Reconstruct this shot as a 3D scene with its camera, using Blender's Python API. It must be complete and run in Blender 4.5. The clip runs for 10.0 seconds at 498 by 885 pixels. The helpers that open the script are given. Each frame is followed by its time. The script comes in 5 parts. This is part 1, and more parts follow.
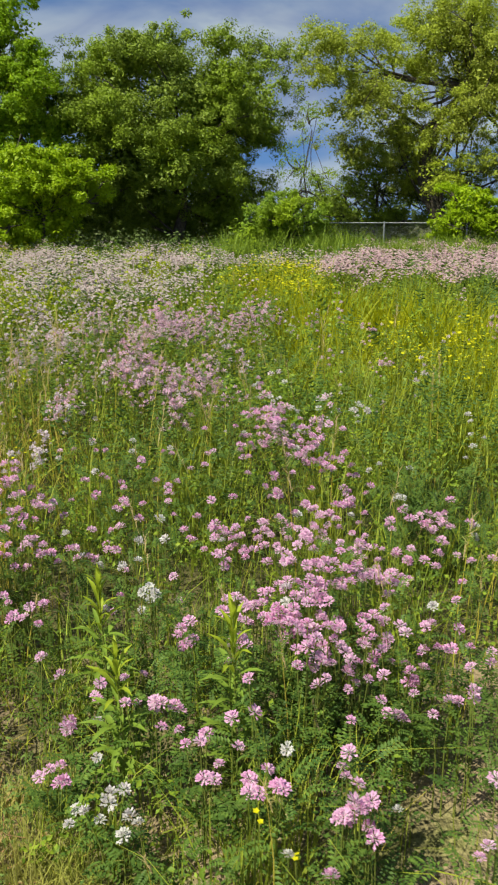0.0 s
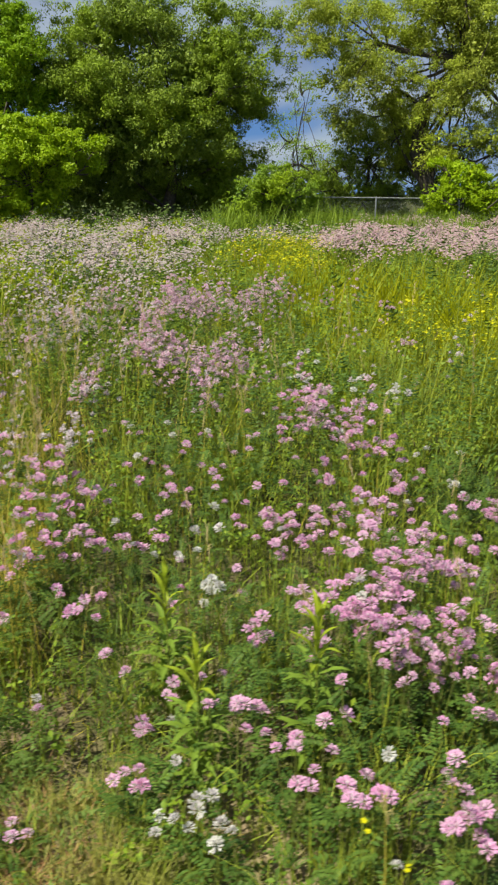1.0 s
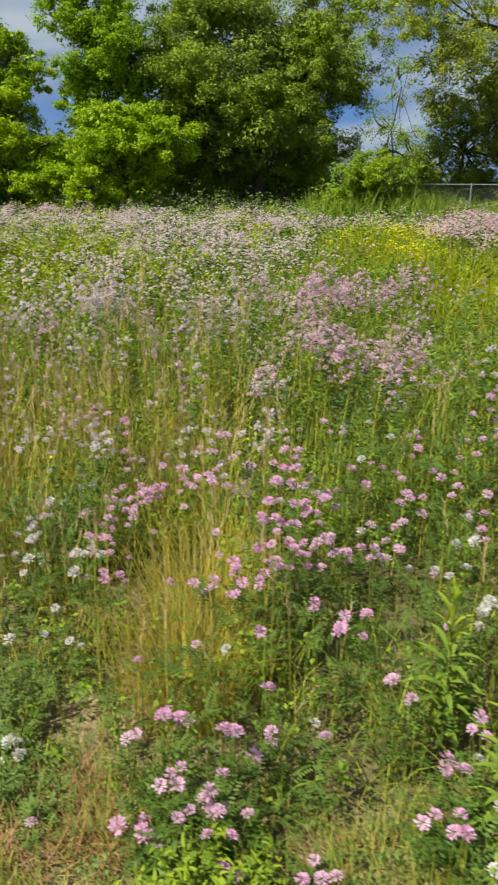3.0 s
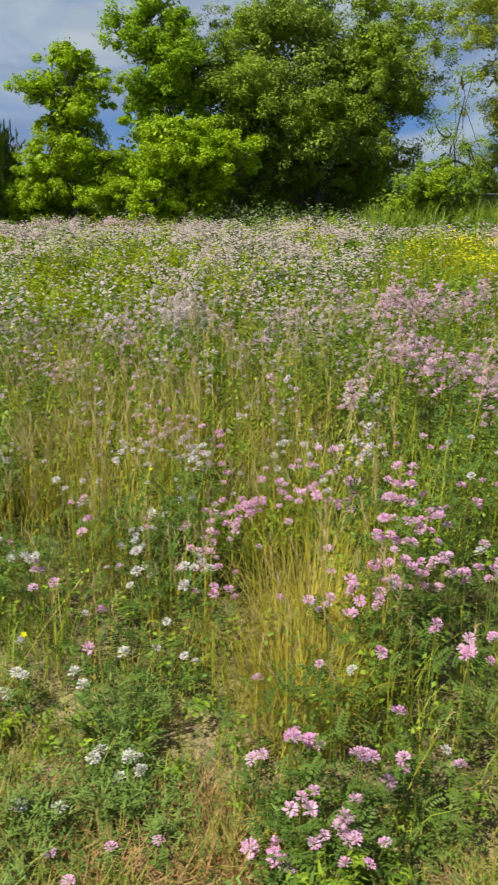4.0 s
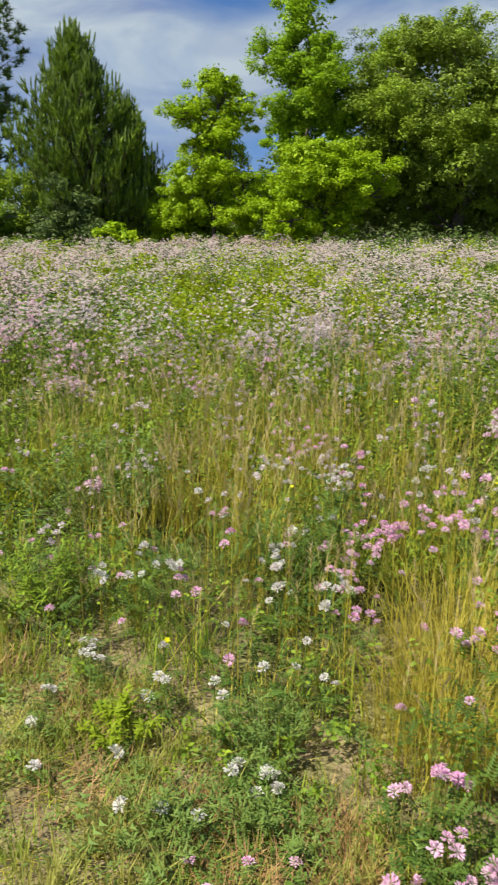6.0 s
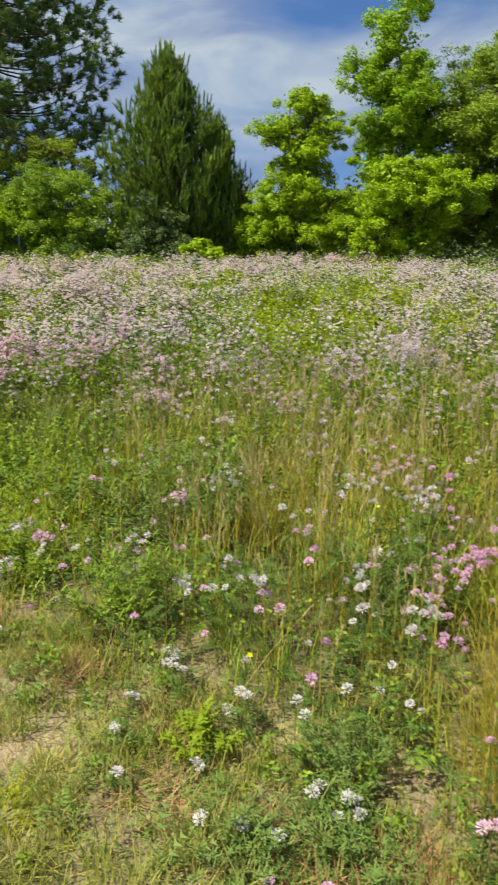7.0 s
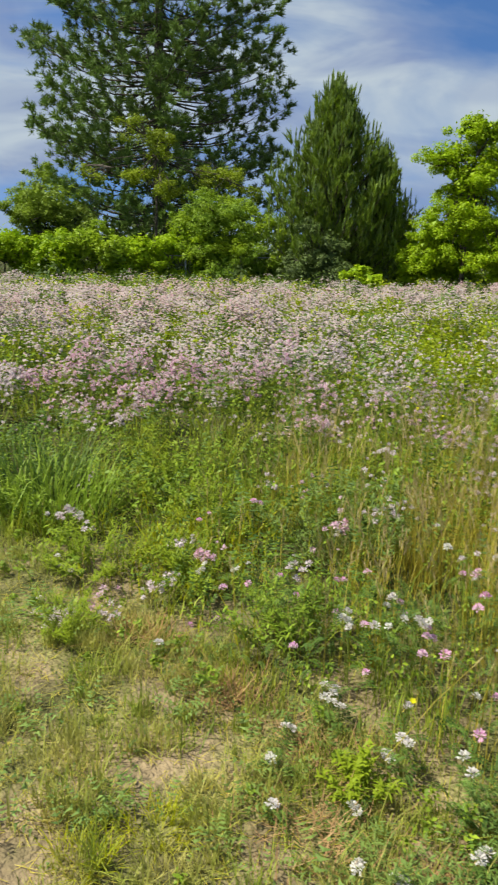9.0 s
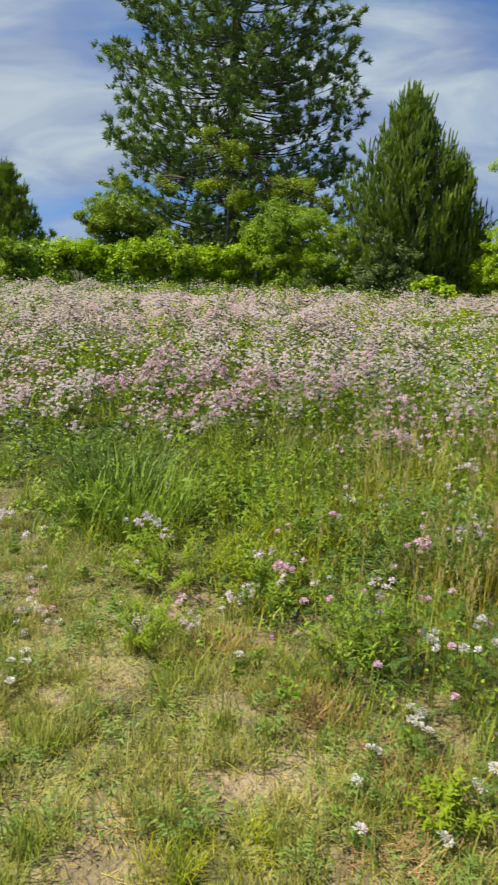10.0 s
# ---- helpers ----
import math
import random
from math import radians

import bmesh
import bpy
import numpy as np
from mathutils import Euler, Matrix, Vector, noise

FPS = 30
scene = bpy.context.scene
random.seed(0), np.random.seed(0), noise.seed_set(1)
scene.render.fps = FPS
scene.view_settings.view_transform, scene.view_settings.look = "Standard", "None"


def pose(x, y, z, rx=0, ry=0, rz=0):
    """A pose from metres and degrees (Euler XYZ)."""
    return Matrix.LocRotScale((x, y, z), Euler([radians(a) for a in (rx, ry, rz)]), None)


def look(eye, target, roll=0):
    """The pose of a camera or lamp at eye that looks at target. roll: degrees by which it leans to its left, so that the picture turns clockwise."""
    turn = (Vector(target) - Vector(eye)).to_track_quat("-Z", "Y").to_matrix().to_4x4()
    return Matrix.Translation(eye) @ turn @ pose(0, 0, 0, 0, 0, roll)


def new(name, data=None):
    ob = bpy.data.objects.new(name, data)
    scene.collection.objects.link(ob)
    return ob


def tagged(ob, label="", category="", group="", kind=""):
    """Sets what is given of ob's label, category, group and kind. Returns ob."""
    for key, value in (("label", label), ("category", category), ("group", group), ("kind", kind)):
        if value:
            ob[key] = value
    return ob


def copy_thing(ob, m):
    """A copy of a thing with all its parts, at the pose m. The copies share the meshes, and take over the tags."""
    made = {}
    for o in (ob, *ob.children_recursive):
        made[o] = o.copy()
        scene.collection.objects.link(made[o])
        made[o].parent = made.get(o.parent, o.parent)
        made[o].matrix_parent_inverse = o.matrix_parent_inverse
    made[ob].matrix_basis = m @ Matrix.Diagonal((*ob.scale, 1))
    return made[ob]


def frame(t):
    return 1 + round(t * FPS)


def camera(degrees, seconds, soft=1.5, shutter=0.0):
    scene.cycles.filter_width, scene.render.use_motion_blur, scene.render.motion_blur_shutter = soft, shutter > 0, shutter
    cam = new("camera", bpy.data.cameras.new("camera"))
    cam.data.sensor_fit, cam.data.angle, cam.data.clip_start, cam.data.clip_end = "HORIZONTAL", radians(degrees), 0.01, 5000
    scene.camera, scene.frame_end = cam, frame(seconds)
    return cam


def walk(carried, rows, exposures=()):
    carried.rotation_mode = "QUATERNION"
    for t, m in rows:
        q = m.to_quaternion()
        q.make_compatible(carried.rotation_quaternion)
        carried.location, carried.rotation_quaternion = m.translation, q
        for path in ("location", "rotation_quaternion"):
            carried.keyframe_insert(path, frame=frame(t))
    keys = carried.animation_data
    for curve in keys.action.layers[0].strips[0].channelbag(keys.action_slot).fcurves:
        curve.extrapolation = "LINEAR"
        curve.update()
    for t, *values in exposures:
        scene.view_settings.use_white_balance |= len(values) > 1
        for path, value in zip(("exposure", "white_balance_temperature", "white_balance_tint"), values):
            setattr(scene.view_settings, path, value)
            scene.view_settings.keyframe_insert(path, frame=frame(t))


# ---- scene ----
cam = camera(36.5, 10.0, soft=2.1, shutter=0.5)
METRES, EYE, TILT, LEAN, TURN = 1.45, 1.5, -16.5, 0.0, 0.0
ROWS = [
    (0.0, 0.0, 0.0, 0.0, 0.0, -0.0, 0.0),
    (0.5, -0.0689, 0.0525, 0.0179, -1.1, -0.85, 0.02),
    (1.0, -0.1712, 0.072, 0.0205, -1.33, -1.83, -0.2),
    (1.5, -0.3122, 0.0663, 0.0154, -0.57, -2.63, -0.58),
    (2.0, -0.4065, 0.0915, 0.0186, 0.64, -3.07, -0.99),
    (3.5, -0.6529, 0.1975, 0.0496, 5.58, -2.39, -1.58),
    (4.0, -0.7109, 0.1868, 0.0473, 7.58, -2.03, -1.9),
    (4.5, -0.7278, 0.1818, 0.0451, 9.66, -1.77, -2.49),
    (5.0, -0.7471, 0.1794, 0.045, 11.86, -1.54, -3.24),
    (6.5, -0.7904, 0.1681, 0.0422, 19.44, -0.88, -5.96),
    (7.0, -0.8067, 0.1639, 0.0416, 22.48, -0.55, -6.96),
    (7.5, -0.8239, 0.1632, 0.0435, 25.57, -0.33, -8.05),
    (8.0, -0.834, 0.1642, 0.0459, 28.47, -0.23, -9.05),
    (8.5, -0.849, 0.159, 0.0465, 31.07, -0.29, -9.94),
    (9.0, -0.8744, 0.1478, 0.0442, 33.53, -0.39, -10.68),
    (9.5, -0.9024, 0.1359, 0.0407, 35.98, -0.52, -11.39),
    (10.0, -0.9343, 0.1292, 0.0387, 38.4, -0.67, -12.1),
]
walk(cam, [(t, pose(0, 0, EYE, TILT, LEAN, TURN) @ pose(METRES * x, METRES * y, METRES * z, 90 + pitch, roll, yaw)) for t, x, y, z, yaw, pitch, roll in ROWS],
     [(0.0, 0.38), (3.5, 0.42), (6.5, 0.58), (10.0, 0.56)])

# ---- sky and sun ----
SUN_FROM = Vector((-0.62, -0.50, 1.18)).normalized()
world = bpy.data.worlds.new("sky")
scene.world = world
world.use_nodes = True
wt = world.node_tree
wt.nodes.clear()


def wnode(kind, **inputs):
    n = wt.nodes.new(kind)
    for key, value in inputs.items():
        n.inputs[key.replace("_", " ")].default_value = value
    return n


sky = wnode("ShaderNodeTexSky")
sky.sky_type, sky.sun_disc = "NISHITA", False
sky.sun_elevation = math.asin(SUN_FROM.z)
sky.sun_rotation = math.atan2(SUN_FROM.x, SUN_FROM.y)
sky.air_density, sky.dust_density, sky.ozone_density = 1.0, 0.3, 3.0
lift = wnode("ShaderNodeMapping", Location=(0, 0, 0.22))
deep = wnode("ShaderNodeHueSaturation", Hue=0.505, Saturation=1.2, Value=1.32)
wt.links.new(sky.outputs["Color"], deep.inputs["Color"])
tc = wnode("ShaderNodeTexCoord")
wt.links.new(tc.outputs["Generated"], lift.inputs["Vector"])
wt.links.new(lift.outputs["Vector"], sky.inputs["Vector"])
mp = wnode("ShaderNodeMapping", Scale=(1.6, 1.6, 5.2), Rotation=(0.12, -0.1, 0.72), Location=(0.35, 0.1, 0.25))
wt.links.new(tc.outputs["Generated"], mp.inputs["Vector"])
cl = wnode("ShaderNodeTexNoise", Scale=1.35, Detail=6.0, Roughness=0.52, Distortion=0.8)
wt.links.new(mp.outputs["Vector"], cl.inputs["Vector"])
cr = wt.nodes.new("ShaderNodeValToRGB")
cr.color_ramp.elements[0].position, cr.color_ramp.elements[1].position = 0.36, 0.57
# the clouds lie thickest in a loose belt over the trees, with clearer sky below and above
split = wt.nodes.new("ShaderNodeSeparateXYZ")
wt.links.new(tc.outputs["Generated"], split.inputs["Vector"])
belt = wt.nodes.new("ShaderNodeValToRGB")
for place, value in ((0.07, 0.38), (0.115, 0.56), (0.19, 0.56), (0.30, 0.46), (0.5, 0.5)):
    e = belt.color_ramp.elements.new(place)
    e.color = (value, value, value, 1)
belt.color_ramp.elements[0].color, belt.color_ramp.elements[-1].color = (0.42, 0.42, 0.42, 1), (0.5, 0.5, 0.5, 1)
wt.links.new(split.outputs["Z"], belt.inputs["Fac"])
thick = wt.nodes.new("ShaderNodeMath")
thick.operation = "ADD"
wt.links.new(cl.outputs["Fac"], thick.inputs[0])
wt.links.new(belt.outputs["Color"], thick.inputs[1])
less = wt.nodes.new("ShaderNodeMath")
less.operation = "SUBTRACT"
less.inputs[1].default_value = 0.5
wt.links.new(thick.outputs[0], less.inputs[0])
wt.links.new(less.outputs[0], cr.inputs["Fac"])
cloud = wt.nodes.new("ShaderNodeMix")
cloud.data_type = "RGBA"
shade = wnode("ShaderNodeTexNoise", Scale=2.6, Detail=4.0, Roughness=0.5, Distortion=1.0)
wt.links.new(mp.outputs["Vector"], shade.inputs["Vector"])
tone = wt.nodes.new("ShaderNodeValToRGB")
tone.color_ramp.elements[0].position, tone.color_ramp.elements[1].position = 0.36, 0.62
tone.color_ramp.elements[0].color, tone.color_ramp.elements[1].color = (0.40, 0.52, 0.80, 1), (0.76, 0.89, 1.0, 1)
wt.links.new(shade.outputs["Fac"], tone.inputs["Fac"])
white = wt.nodes.new("ShaderNodeMix")
white.data_type, white.blend_type = "RGBA", "MULTIPLY"
white.inputs["Factor"].default_value = 1.0
white.inputs["B"].default_value = (6.4, 6.4, 6.4, 1)
wt.links.new(tone.outputs["Color"], white.inputs["A"])
wt.links.new(white.outputs["Result"], cloud.inputs["B"])
wt.links.new(cr.outputs["Color"], cloud.inputs["Factor"])
wt.links.new(deep.outputs["Color"], cloud.inputs["A"])
bg = wnode("ShaderNodeBackground", Strength=0.070)
wt.links.new(cloud.outputs["Result"], bg.inputs["Color"])
wo = wt.nodes.new("ShaderNodeOutputWorld")
wt.links.new(bg.outputs["Background"], wo.inputs["Surface"])

sun = new("sun", bpy.data.lights.new("sun", "SUN"))
sun.data.energy, sun.data.angle, sun.data.color = 5.4, radians(0.53), (0.945, 0.945, 0.765)
sun.matrix_world = look(SUN_FROM * 40, (0, 0, 0))


# ---- materials ----
def material(name):
    m = bpy.data.materials.new(name)
    m.use_nodes = True
    m.node_tree.nodes.clear()
    return m, m.node_tree


def add(nt, kind, **inputs):
    n = nt.nodes.new(kind)
    for key, value in inputs.items():
        n.inputs[key.replace("_", " ")].default_value = value
    return n


def blend(nt, fac, a, b):
    """A colour between a and b; each is a socket or a colour."""
    n = nt.nodes.new("ShaderNodeMix")
    n.data_type = "RGBA"
    for slot, value in (("Factor", fac), ("A", a), ("B", b)):
        if isinstance(value, tuple):
            n.inputs[slot].default_value = (*value, 1)
        elif isinstance(value, (int, float)):
            n.inputs[slot].default_value = value
        else:
            nt.links.new(value, n.inputs[slot])
    return n.outputs["Result"]


def grain(nt, scale, lo, hi, detail=3.0):
    """Noise in metres, spread between lo and hi."""
    g = add(nt, "ShaderNodeNewGeometry")
    n = add(nt, "ShaderNodeTexNoise", Scale=scale, Detail=detail)
    nt.links.new(g.outputs["Position"], n.inputs["Vector"])
    r = add(nt, "ShaderNodeMapRange", From_Min=lo, From_Max=hi)
    nt.links.new(n.outputs["Fac"], r.inputs["Value"])
    return r.outputs["Result"]


def island(nt):
    return add(nt, "ShaderNodeNewGeometry").outputs["Random Per Island"]


def leafy(name, dark, light, tint, patch=0.6, clear=0.35, rough=0.5, vary=False):
    """Thin living tissue: colour by leaf and by patch, part of the light goes through."""
    m, nt = material(name)
    base = blend(nt, island(nt), dark, light)
    col = blend(nt, grain(nt, patch, 0.38, 0.66), base, tint)
    deep = tuple(0.55 * a + 0.08 * b for a, b in zip(dark, light))
    if vary:
        col = blend(nt, grain(nt, patch * 4.3, 0.48, 0.72), col, deep)
    p = add(nt, "ShaderNodeBsdfPrincipled", Roughness=rough)
    p.inputs["Specular IOR Level"].default_value = 0.18
    nt.links.new(col, p.inputs["Base Color"])
    t = add(nt, "ShaderNodeBsdfTranslucent")
    nt.links.new(col, t.inputs["Color"])
    mix = add(nt, "ShaderNodeMixShader", Fac=clear)
    nt.links.new(p.outputs[0], mix.inputs[1])
    nt.links.new(t.outputs[0], mix.inputs[2])
    out = add(nt, "ShaderNodeOutputMaterial")
    nt.links.new(mix.outputs[0], out.inputs["Surface"])
    return m


def solid(name, a, b, scale, rough=0.85, metal=0.0, bump=0.0):
    m, nt = material(name)
    f = grain(nt, scale, 0.35, 0.65, 6.0)
    col = blend(nt, f, a, b)
    p = add(nt, "ShaderNodeBsdfPrincipled", Roughness=rough, Metallic=metal)
    nt.links.new(col, p.inputs["Base Color"])
    if bump:
        bn = add(nt, "ShaderNodeBump", Strength=bump, Distance=0.02)
        nt.links.new(f, bn.inputs["Height"])
        nt.links.new(bn.outputs["Normal"], p.inputs["Normal"])
    out = add(nt, "ShaderNodeOutputMaterial")
    nt.links.new(p.outputs[0], out.inputs["Surface"])
    return m


def soil():
    m, nt = material("soil_and_thatch")
    earth = blend(nt, grain(nt, 9.0, 0.35, 0.65, 6.0), (0.23, 0.165, 0.10), (0.36, 0.265, 0.16))
    thatch = blend(nt, grain(nt, 90.0, 0.40, 0.60, 5.0), (0.15, 0.145, 0.045), (0.31, 0.28, 0.11))
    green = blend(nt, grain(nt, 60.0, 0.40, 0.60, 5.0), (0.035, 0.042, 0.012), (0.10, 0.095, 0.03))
    low = blend(nt, grain(nt, 3.2, 0.40, 0.55, 7.0), thatch, earth)
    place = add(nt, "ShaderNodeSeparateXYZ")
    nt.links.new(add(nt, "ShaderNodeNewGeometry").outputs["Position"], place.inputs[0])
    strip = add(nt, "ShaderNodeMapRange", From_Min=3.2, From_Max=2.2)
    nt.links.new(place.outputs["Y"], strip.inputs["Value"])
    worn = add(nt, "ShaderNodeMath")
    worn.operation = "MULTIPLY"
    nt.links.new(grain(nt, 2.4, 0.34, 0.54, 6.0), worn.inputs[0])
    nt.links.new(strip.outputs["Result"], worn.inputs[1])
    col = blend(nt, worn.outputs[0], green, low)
    p = add(nt, "ShaderNodeBsdfPrincipled", Roughness=0.95)
    p.inputs["Specular IOR Level"].default_value = 0.15
    nt.links.new(col, p.inputs["Base Color"])
    bn = add(nt, "ShaderNodeBump", Strength=0.8, Distance=0.02)
    nt.links.new(grain(nt, 40.0, 0.3, 0.7, 6.0), bn.inputs["Height"])
    nt.links.new(bn.outputs["Normal"], p.inputs["Normal"])
    out = add(nt, "ShaderNodeOutputMaterial")
    nt.links.new(p.outputs[0], out.inputs["Surface"])
    return m


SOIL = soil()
GRASS = leafy("meadow_grass_blade", (0.10, 0.165, 0.018), (0.46, 0.53, 0.06), (0.40, 0.43, 0.045), 0.9, 0.34, 0.5, True)
TURF = leafy("short_grass_blade", (0.10, 0.165, 0.015), (0.39, 0.43, 0.055), (0.48, 0.42, 0.12), 5.0, 0.34)
GOLD = leafy("yellow_green_blade", (0.27, 0.30, 0.004), (0.48, 0.47, 0.006), (0.38, 0.38, 0.006), 0.8, 0.42)
DRY = leafy("dry_grass_blade", (0.33, 0.27, 0.03), (0.68, 0.55, 0.12), (0.48, 0.39, 0.042), 2.0, 0.30, 0.6)
SEED = leafy("grass_seed_head", (0.48, 0.34, 0.16), (0.64, 0.48, 0.28), (0.52, 0.42, 0.16), 3.0, 0.3, 0.7)
VETCH = leafy("vetch_leaflet", (0.045, 0.105, 0.018), (0.165, 0.25, 0.042), (0.12, 0.185, 0.032), 1.4, 0.28, 0.5, True)
MAT = leafy("grey_green_leaflet", (0.07, 0.135, 0.03), (0.26, 0.36, 0.09), (0.18, 0.25, 0.052), 2.0, 0.28, 0.6)
THATCH = leafy("dead_thatch", (0.24, 0.13, 0.055), (0.48, 0.32, 0.16), (0.38, 0.20, 0.085), 5.0, 0.15, 0.8)
HERB = leafy("meadow_herb_leaf", (0.08, 0.15, 0.016), (0.36, 0.45, 0.036), (0.22, 0.32, 0.03), 1.1, 0.32)
STEM = leafy("green_stem", (0.14, 0.19, 0.03), (0.24, 0.28, 0.05), (0.20, 0.22, 0.05), 3.0, 0.15)
PINK = leafy("pink_petal", (0.69, 0.27, 0.53), (0.79, 0.44, 0.65), (0.77, 0.49, 0.65), 9.0, 0.3, 0.6)
ROSE = leafy("rose_petal", (0.62, 0.27, 0.44), (0.74, 0.45, 0.58), (0.69, 0.46, 0.55), 9.0, 0.3, 0.6)
BLUSH = leafy("blush_petal", (0.53, 0.43, 0.46), (0.68, 0.59, 0.60), (0.58, 0.46, 0.50), 9.0, 0.3, 0.6)
KEEL = leafy("pale_petal", (0.72, 0.54, 0.63), (0.80, 0.70, 0.72), (0.74, 0.60, 0.66), 9.0, 0.3, 0.6)
WHITE = leafy("whitish_petal", (0.41, 0.35, 0.35), (0.55, 0.48, 0.46), (0.43, 0.34, 0.35), 1.1, 0.3, 0.6)
# greyer petals: fading heads, and far heads with distance dulling put into the colour
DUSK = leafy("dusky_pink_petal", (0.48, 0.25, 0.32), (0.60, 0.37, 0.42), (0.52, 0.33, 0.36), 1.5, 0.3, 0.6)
DULLED = leafy("dulled_petal", (0.39, 0.29, 0.27), (0.53, 0.43, 0.39), (0.47, 0.34, 0.33), 1.5, 0.3, 0.6)
CREAM = leafy("cream_petal", (0.60, 0.56, 0.53), (0.76, 0.73, 0.68), (0.62, 0.54, 0.55), 9.0, 0.3, 0.6)
YELLOW = leafy("yellow_petal", (0.56, 0.50, 0.004), (0.66, 0.60, 0.008), (0.58, 0.54, 0.01), 4.0, 0.3, 0.6)
ROD = leafy("goldenrod_leaf", (0.15, 0.25, 0.03), (0.28, 0.38, 0.05), (0.20, 0.29, 0.04), 6.0, 0.35)
RODTOP = leafy("goldenrod_tip", (0.30, 0.40, 0.03), (0.43, 0.50, 0.04), (0.38, 0.44, 0.03), 6.0, 0.4)
BARK = solid("grey_brown_bark", (0.045, 0.035, 0.026), (0.12, 0.095, 0.072), 14.0, 0.9, 0.0, 0.8)
ROUND = leafy("round_tree_leaf", (0.08, 0.13, 0.018), (0.33, 0.41, 0.055), (0.25, 0.345, 0.018), 0.45, 0.22)
SHOOT = leafy("young_pine_shoot", (0.13, 0.20, 0.04), (0.26, 0.34, 0.08), (0.18, 0.26, 0.05), 1.0, 0.2)
ELDER = leafy("box_elder_leaf", (0.16, 0.28, 0.010), (0.37, 0.51, 0.016), (0.24, 0.38, 0.010), 0.7, 0.32)
LIME = leafy("lime_green_leaf", (0.22, 0.35, 0.006), (0.41, 0.52, 0.012), (0.30, 0.43, 0.006), 0.7, 0.32)
OLIVE = leafy("olive_leaf", (0.20, 0.25, 0.03), (0.48, 0.52, 0.07), (0.38, 0.45, 0.03), 0.5, 0.32)
SHRUB = leafy("shrub_leaf", (0.13, 0.23, 0.02), (0.29, 0.41, 0.04), (0.29, 0.39, 0.012), 0.8, 0.32)
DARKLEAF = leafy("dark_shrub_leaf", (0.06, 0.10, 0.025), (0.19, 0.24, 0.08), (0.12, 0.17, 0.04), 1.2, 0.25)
NEEDLE = leafy("dark_pine_needle", (0.035, 0.08, 0.02), (0.23, 0.335, 0.07), (0.17, 0.26, 0.045), 0.5, 0.12)
NEEDLE_B = leafy("young_pine_needle", (0.07, 0.13, 0.014), (0.28, 0.37, 0.04), (0.22, 0.31, 0.028), 0.8, 0.15)
BOUGH_LEAF = leafy("yellow_olive_leaf", (0.13, 0.19, 0.012), (0.31, 0.38, 0.025), (0.27, 0.33, 0.012), 0.6, 0.3)
FRESH = leafy("yellow_green_herb_leaf", (0.20, 0.27, 0.006), (0.39, 0.44, 0.012), (0.32, 0.37, 0.01), 0.8, 0.4)
WEED = leafy("fresh_weed_leaf", (0.17, 0.25, 0.015), (0.33, 0.40, 0.03), (0.28, 0.35, 0.02), 2.0, 0.4)
FARLEAF = leafy("far_wood_leaf", (0.07, 0.11, 0.03), (0.16, 0.20, 0.05), (0.12, 0.16, 0.05), 0.2, 0.25)
ZINC = solid("galvanised_steel", (0.22, 0.23, 0.23), (0.34, 0.35, 0.35), 18.0, 0.5, 0.7)

rng = np.random.RandomState(7)


# ---- mesh tools ----
def raw(name, V, F, mats, slots=None):
    """A mesh from arrays: V (n, 3), F triangles (m, 3)."""
    me = bpy.data.meshes.new(name)
    V, F = np.asarray(V, np.float32), np.asarray(F, np.int32)
    me.vertices.add(len(V))
    me.vertices.foreach_set("co", V.ravel())
    me.loops.add(F.size)
    me.loops.foreach_set("vertex_index", F.ravel())
    me.polygons.add(len(F))
    me.polygons.foreach_set("loop_start", np.arange(0, F.size, 3, dtype=np.int32))
    for m in mats:
        me.materials.append(m)
    if slots is not None:
        me.polygons.foreach_set("material_index", np.asarray(slots, np.int32))
    me.update(calc_edges=True)
    return me


def join(pieces):
    """Pieces (V, F) or (V, F, slot) as one (V, F, slots)."""
    vs, fs, ss, at = [], [], [], 0
    for p in pieces:
        V, F = np.asarray(p[0], float), np.asarray(p[1], int)
        s = p[2] if len(p) > 2 else 0
        vs.append(V), fs.append(F + at), ss.append(np.full(len(F), s) if np.isscalar(s) else s)
        at += len(V)
    return np.concatenate(vs), np.concatenate(fs), np.concatenate(ss)


def turned(yaw, tilt=None, roll=None):
    """Rotation matrices (n, 3, 3): roll about z, tilt about x, then yaw about z."""
    n = len(yaw)

    def rz(a):
        c, s, o, i = np.cos(a), np.sin(a), np.zeros(n), np.ones(n)
        return np.stack([c, -s, o, s, c, o, o, o, i], -1).reshape(n, 3, 3)

    m = rz(yaw)
    if tilt is not None:
        c, s, o, i = np.cos(tilt), np.sin(tilt), np.zeros(n), np.ones(n)
        m = m @ np.stack([i, o, o, o, c, -s, o, s, c], -1).reshape(n, 3, 3)
    if roll is not None:
        m = m @ rz(roll)
    return m


def scatter(shape, places, mats3, scales):
    """Copies of shape (V, F, slots) at places (n, 3), turned and scaled ((n,) or (n, 3)), joined."""
    V, F, S = shape
    n, k = len(places), len(V)
    scales = np.asarray(scales, float)
    if scales.ndim == 1:
        scales = np.repeat(scales[:, None], 3, 1)
    out = np.einsum("nij,nkj->nki", mats3, V[None] * scales[:, None]) + places[:, None]
    faces = (F[None] + (np.arange(n) * k)[:, None, None]).reshape(-1, 3)
    return out.reshape(-1, 3), faces, np.tile(S, n)


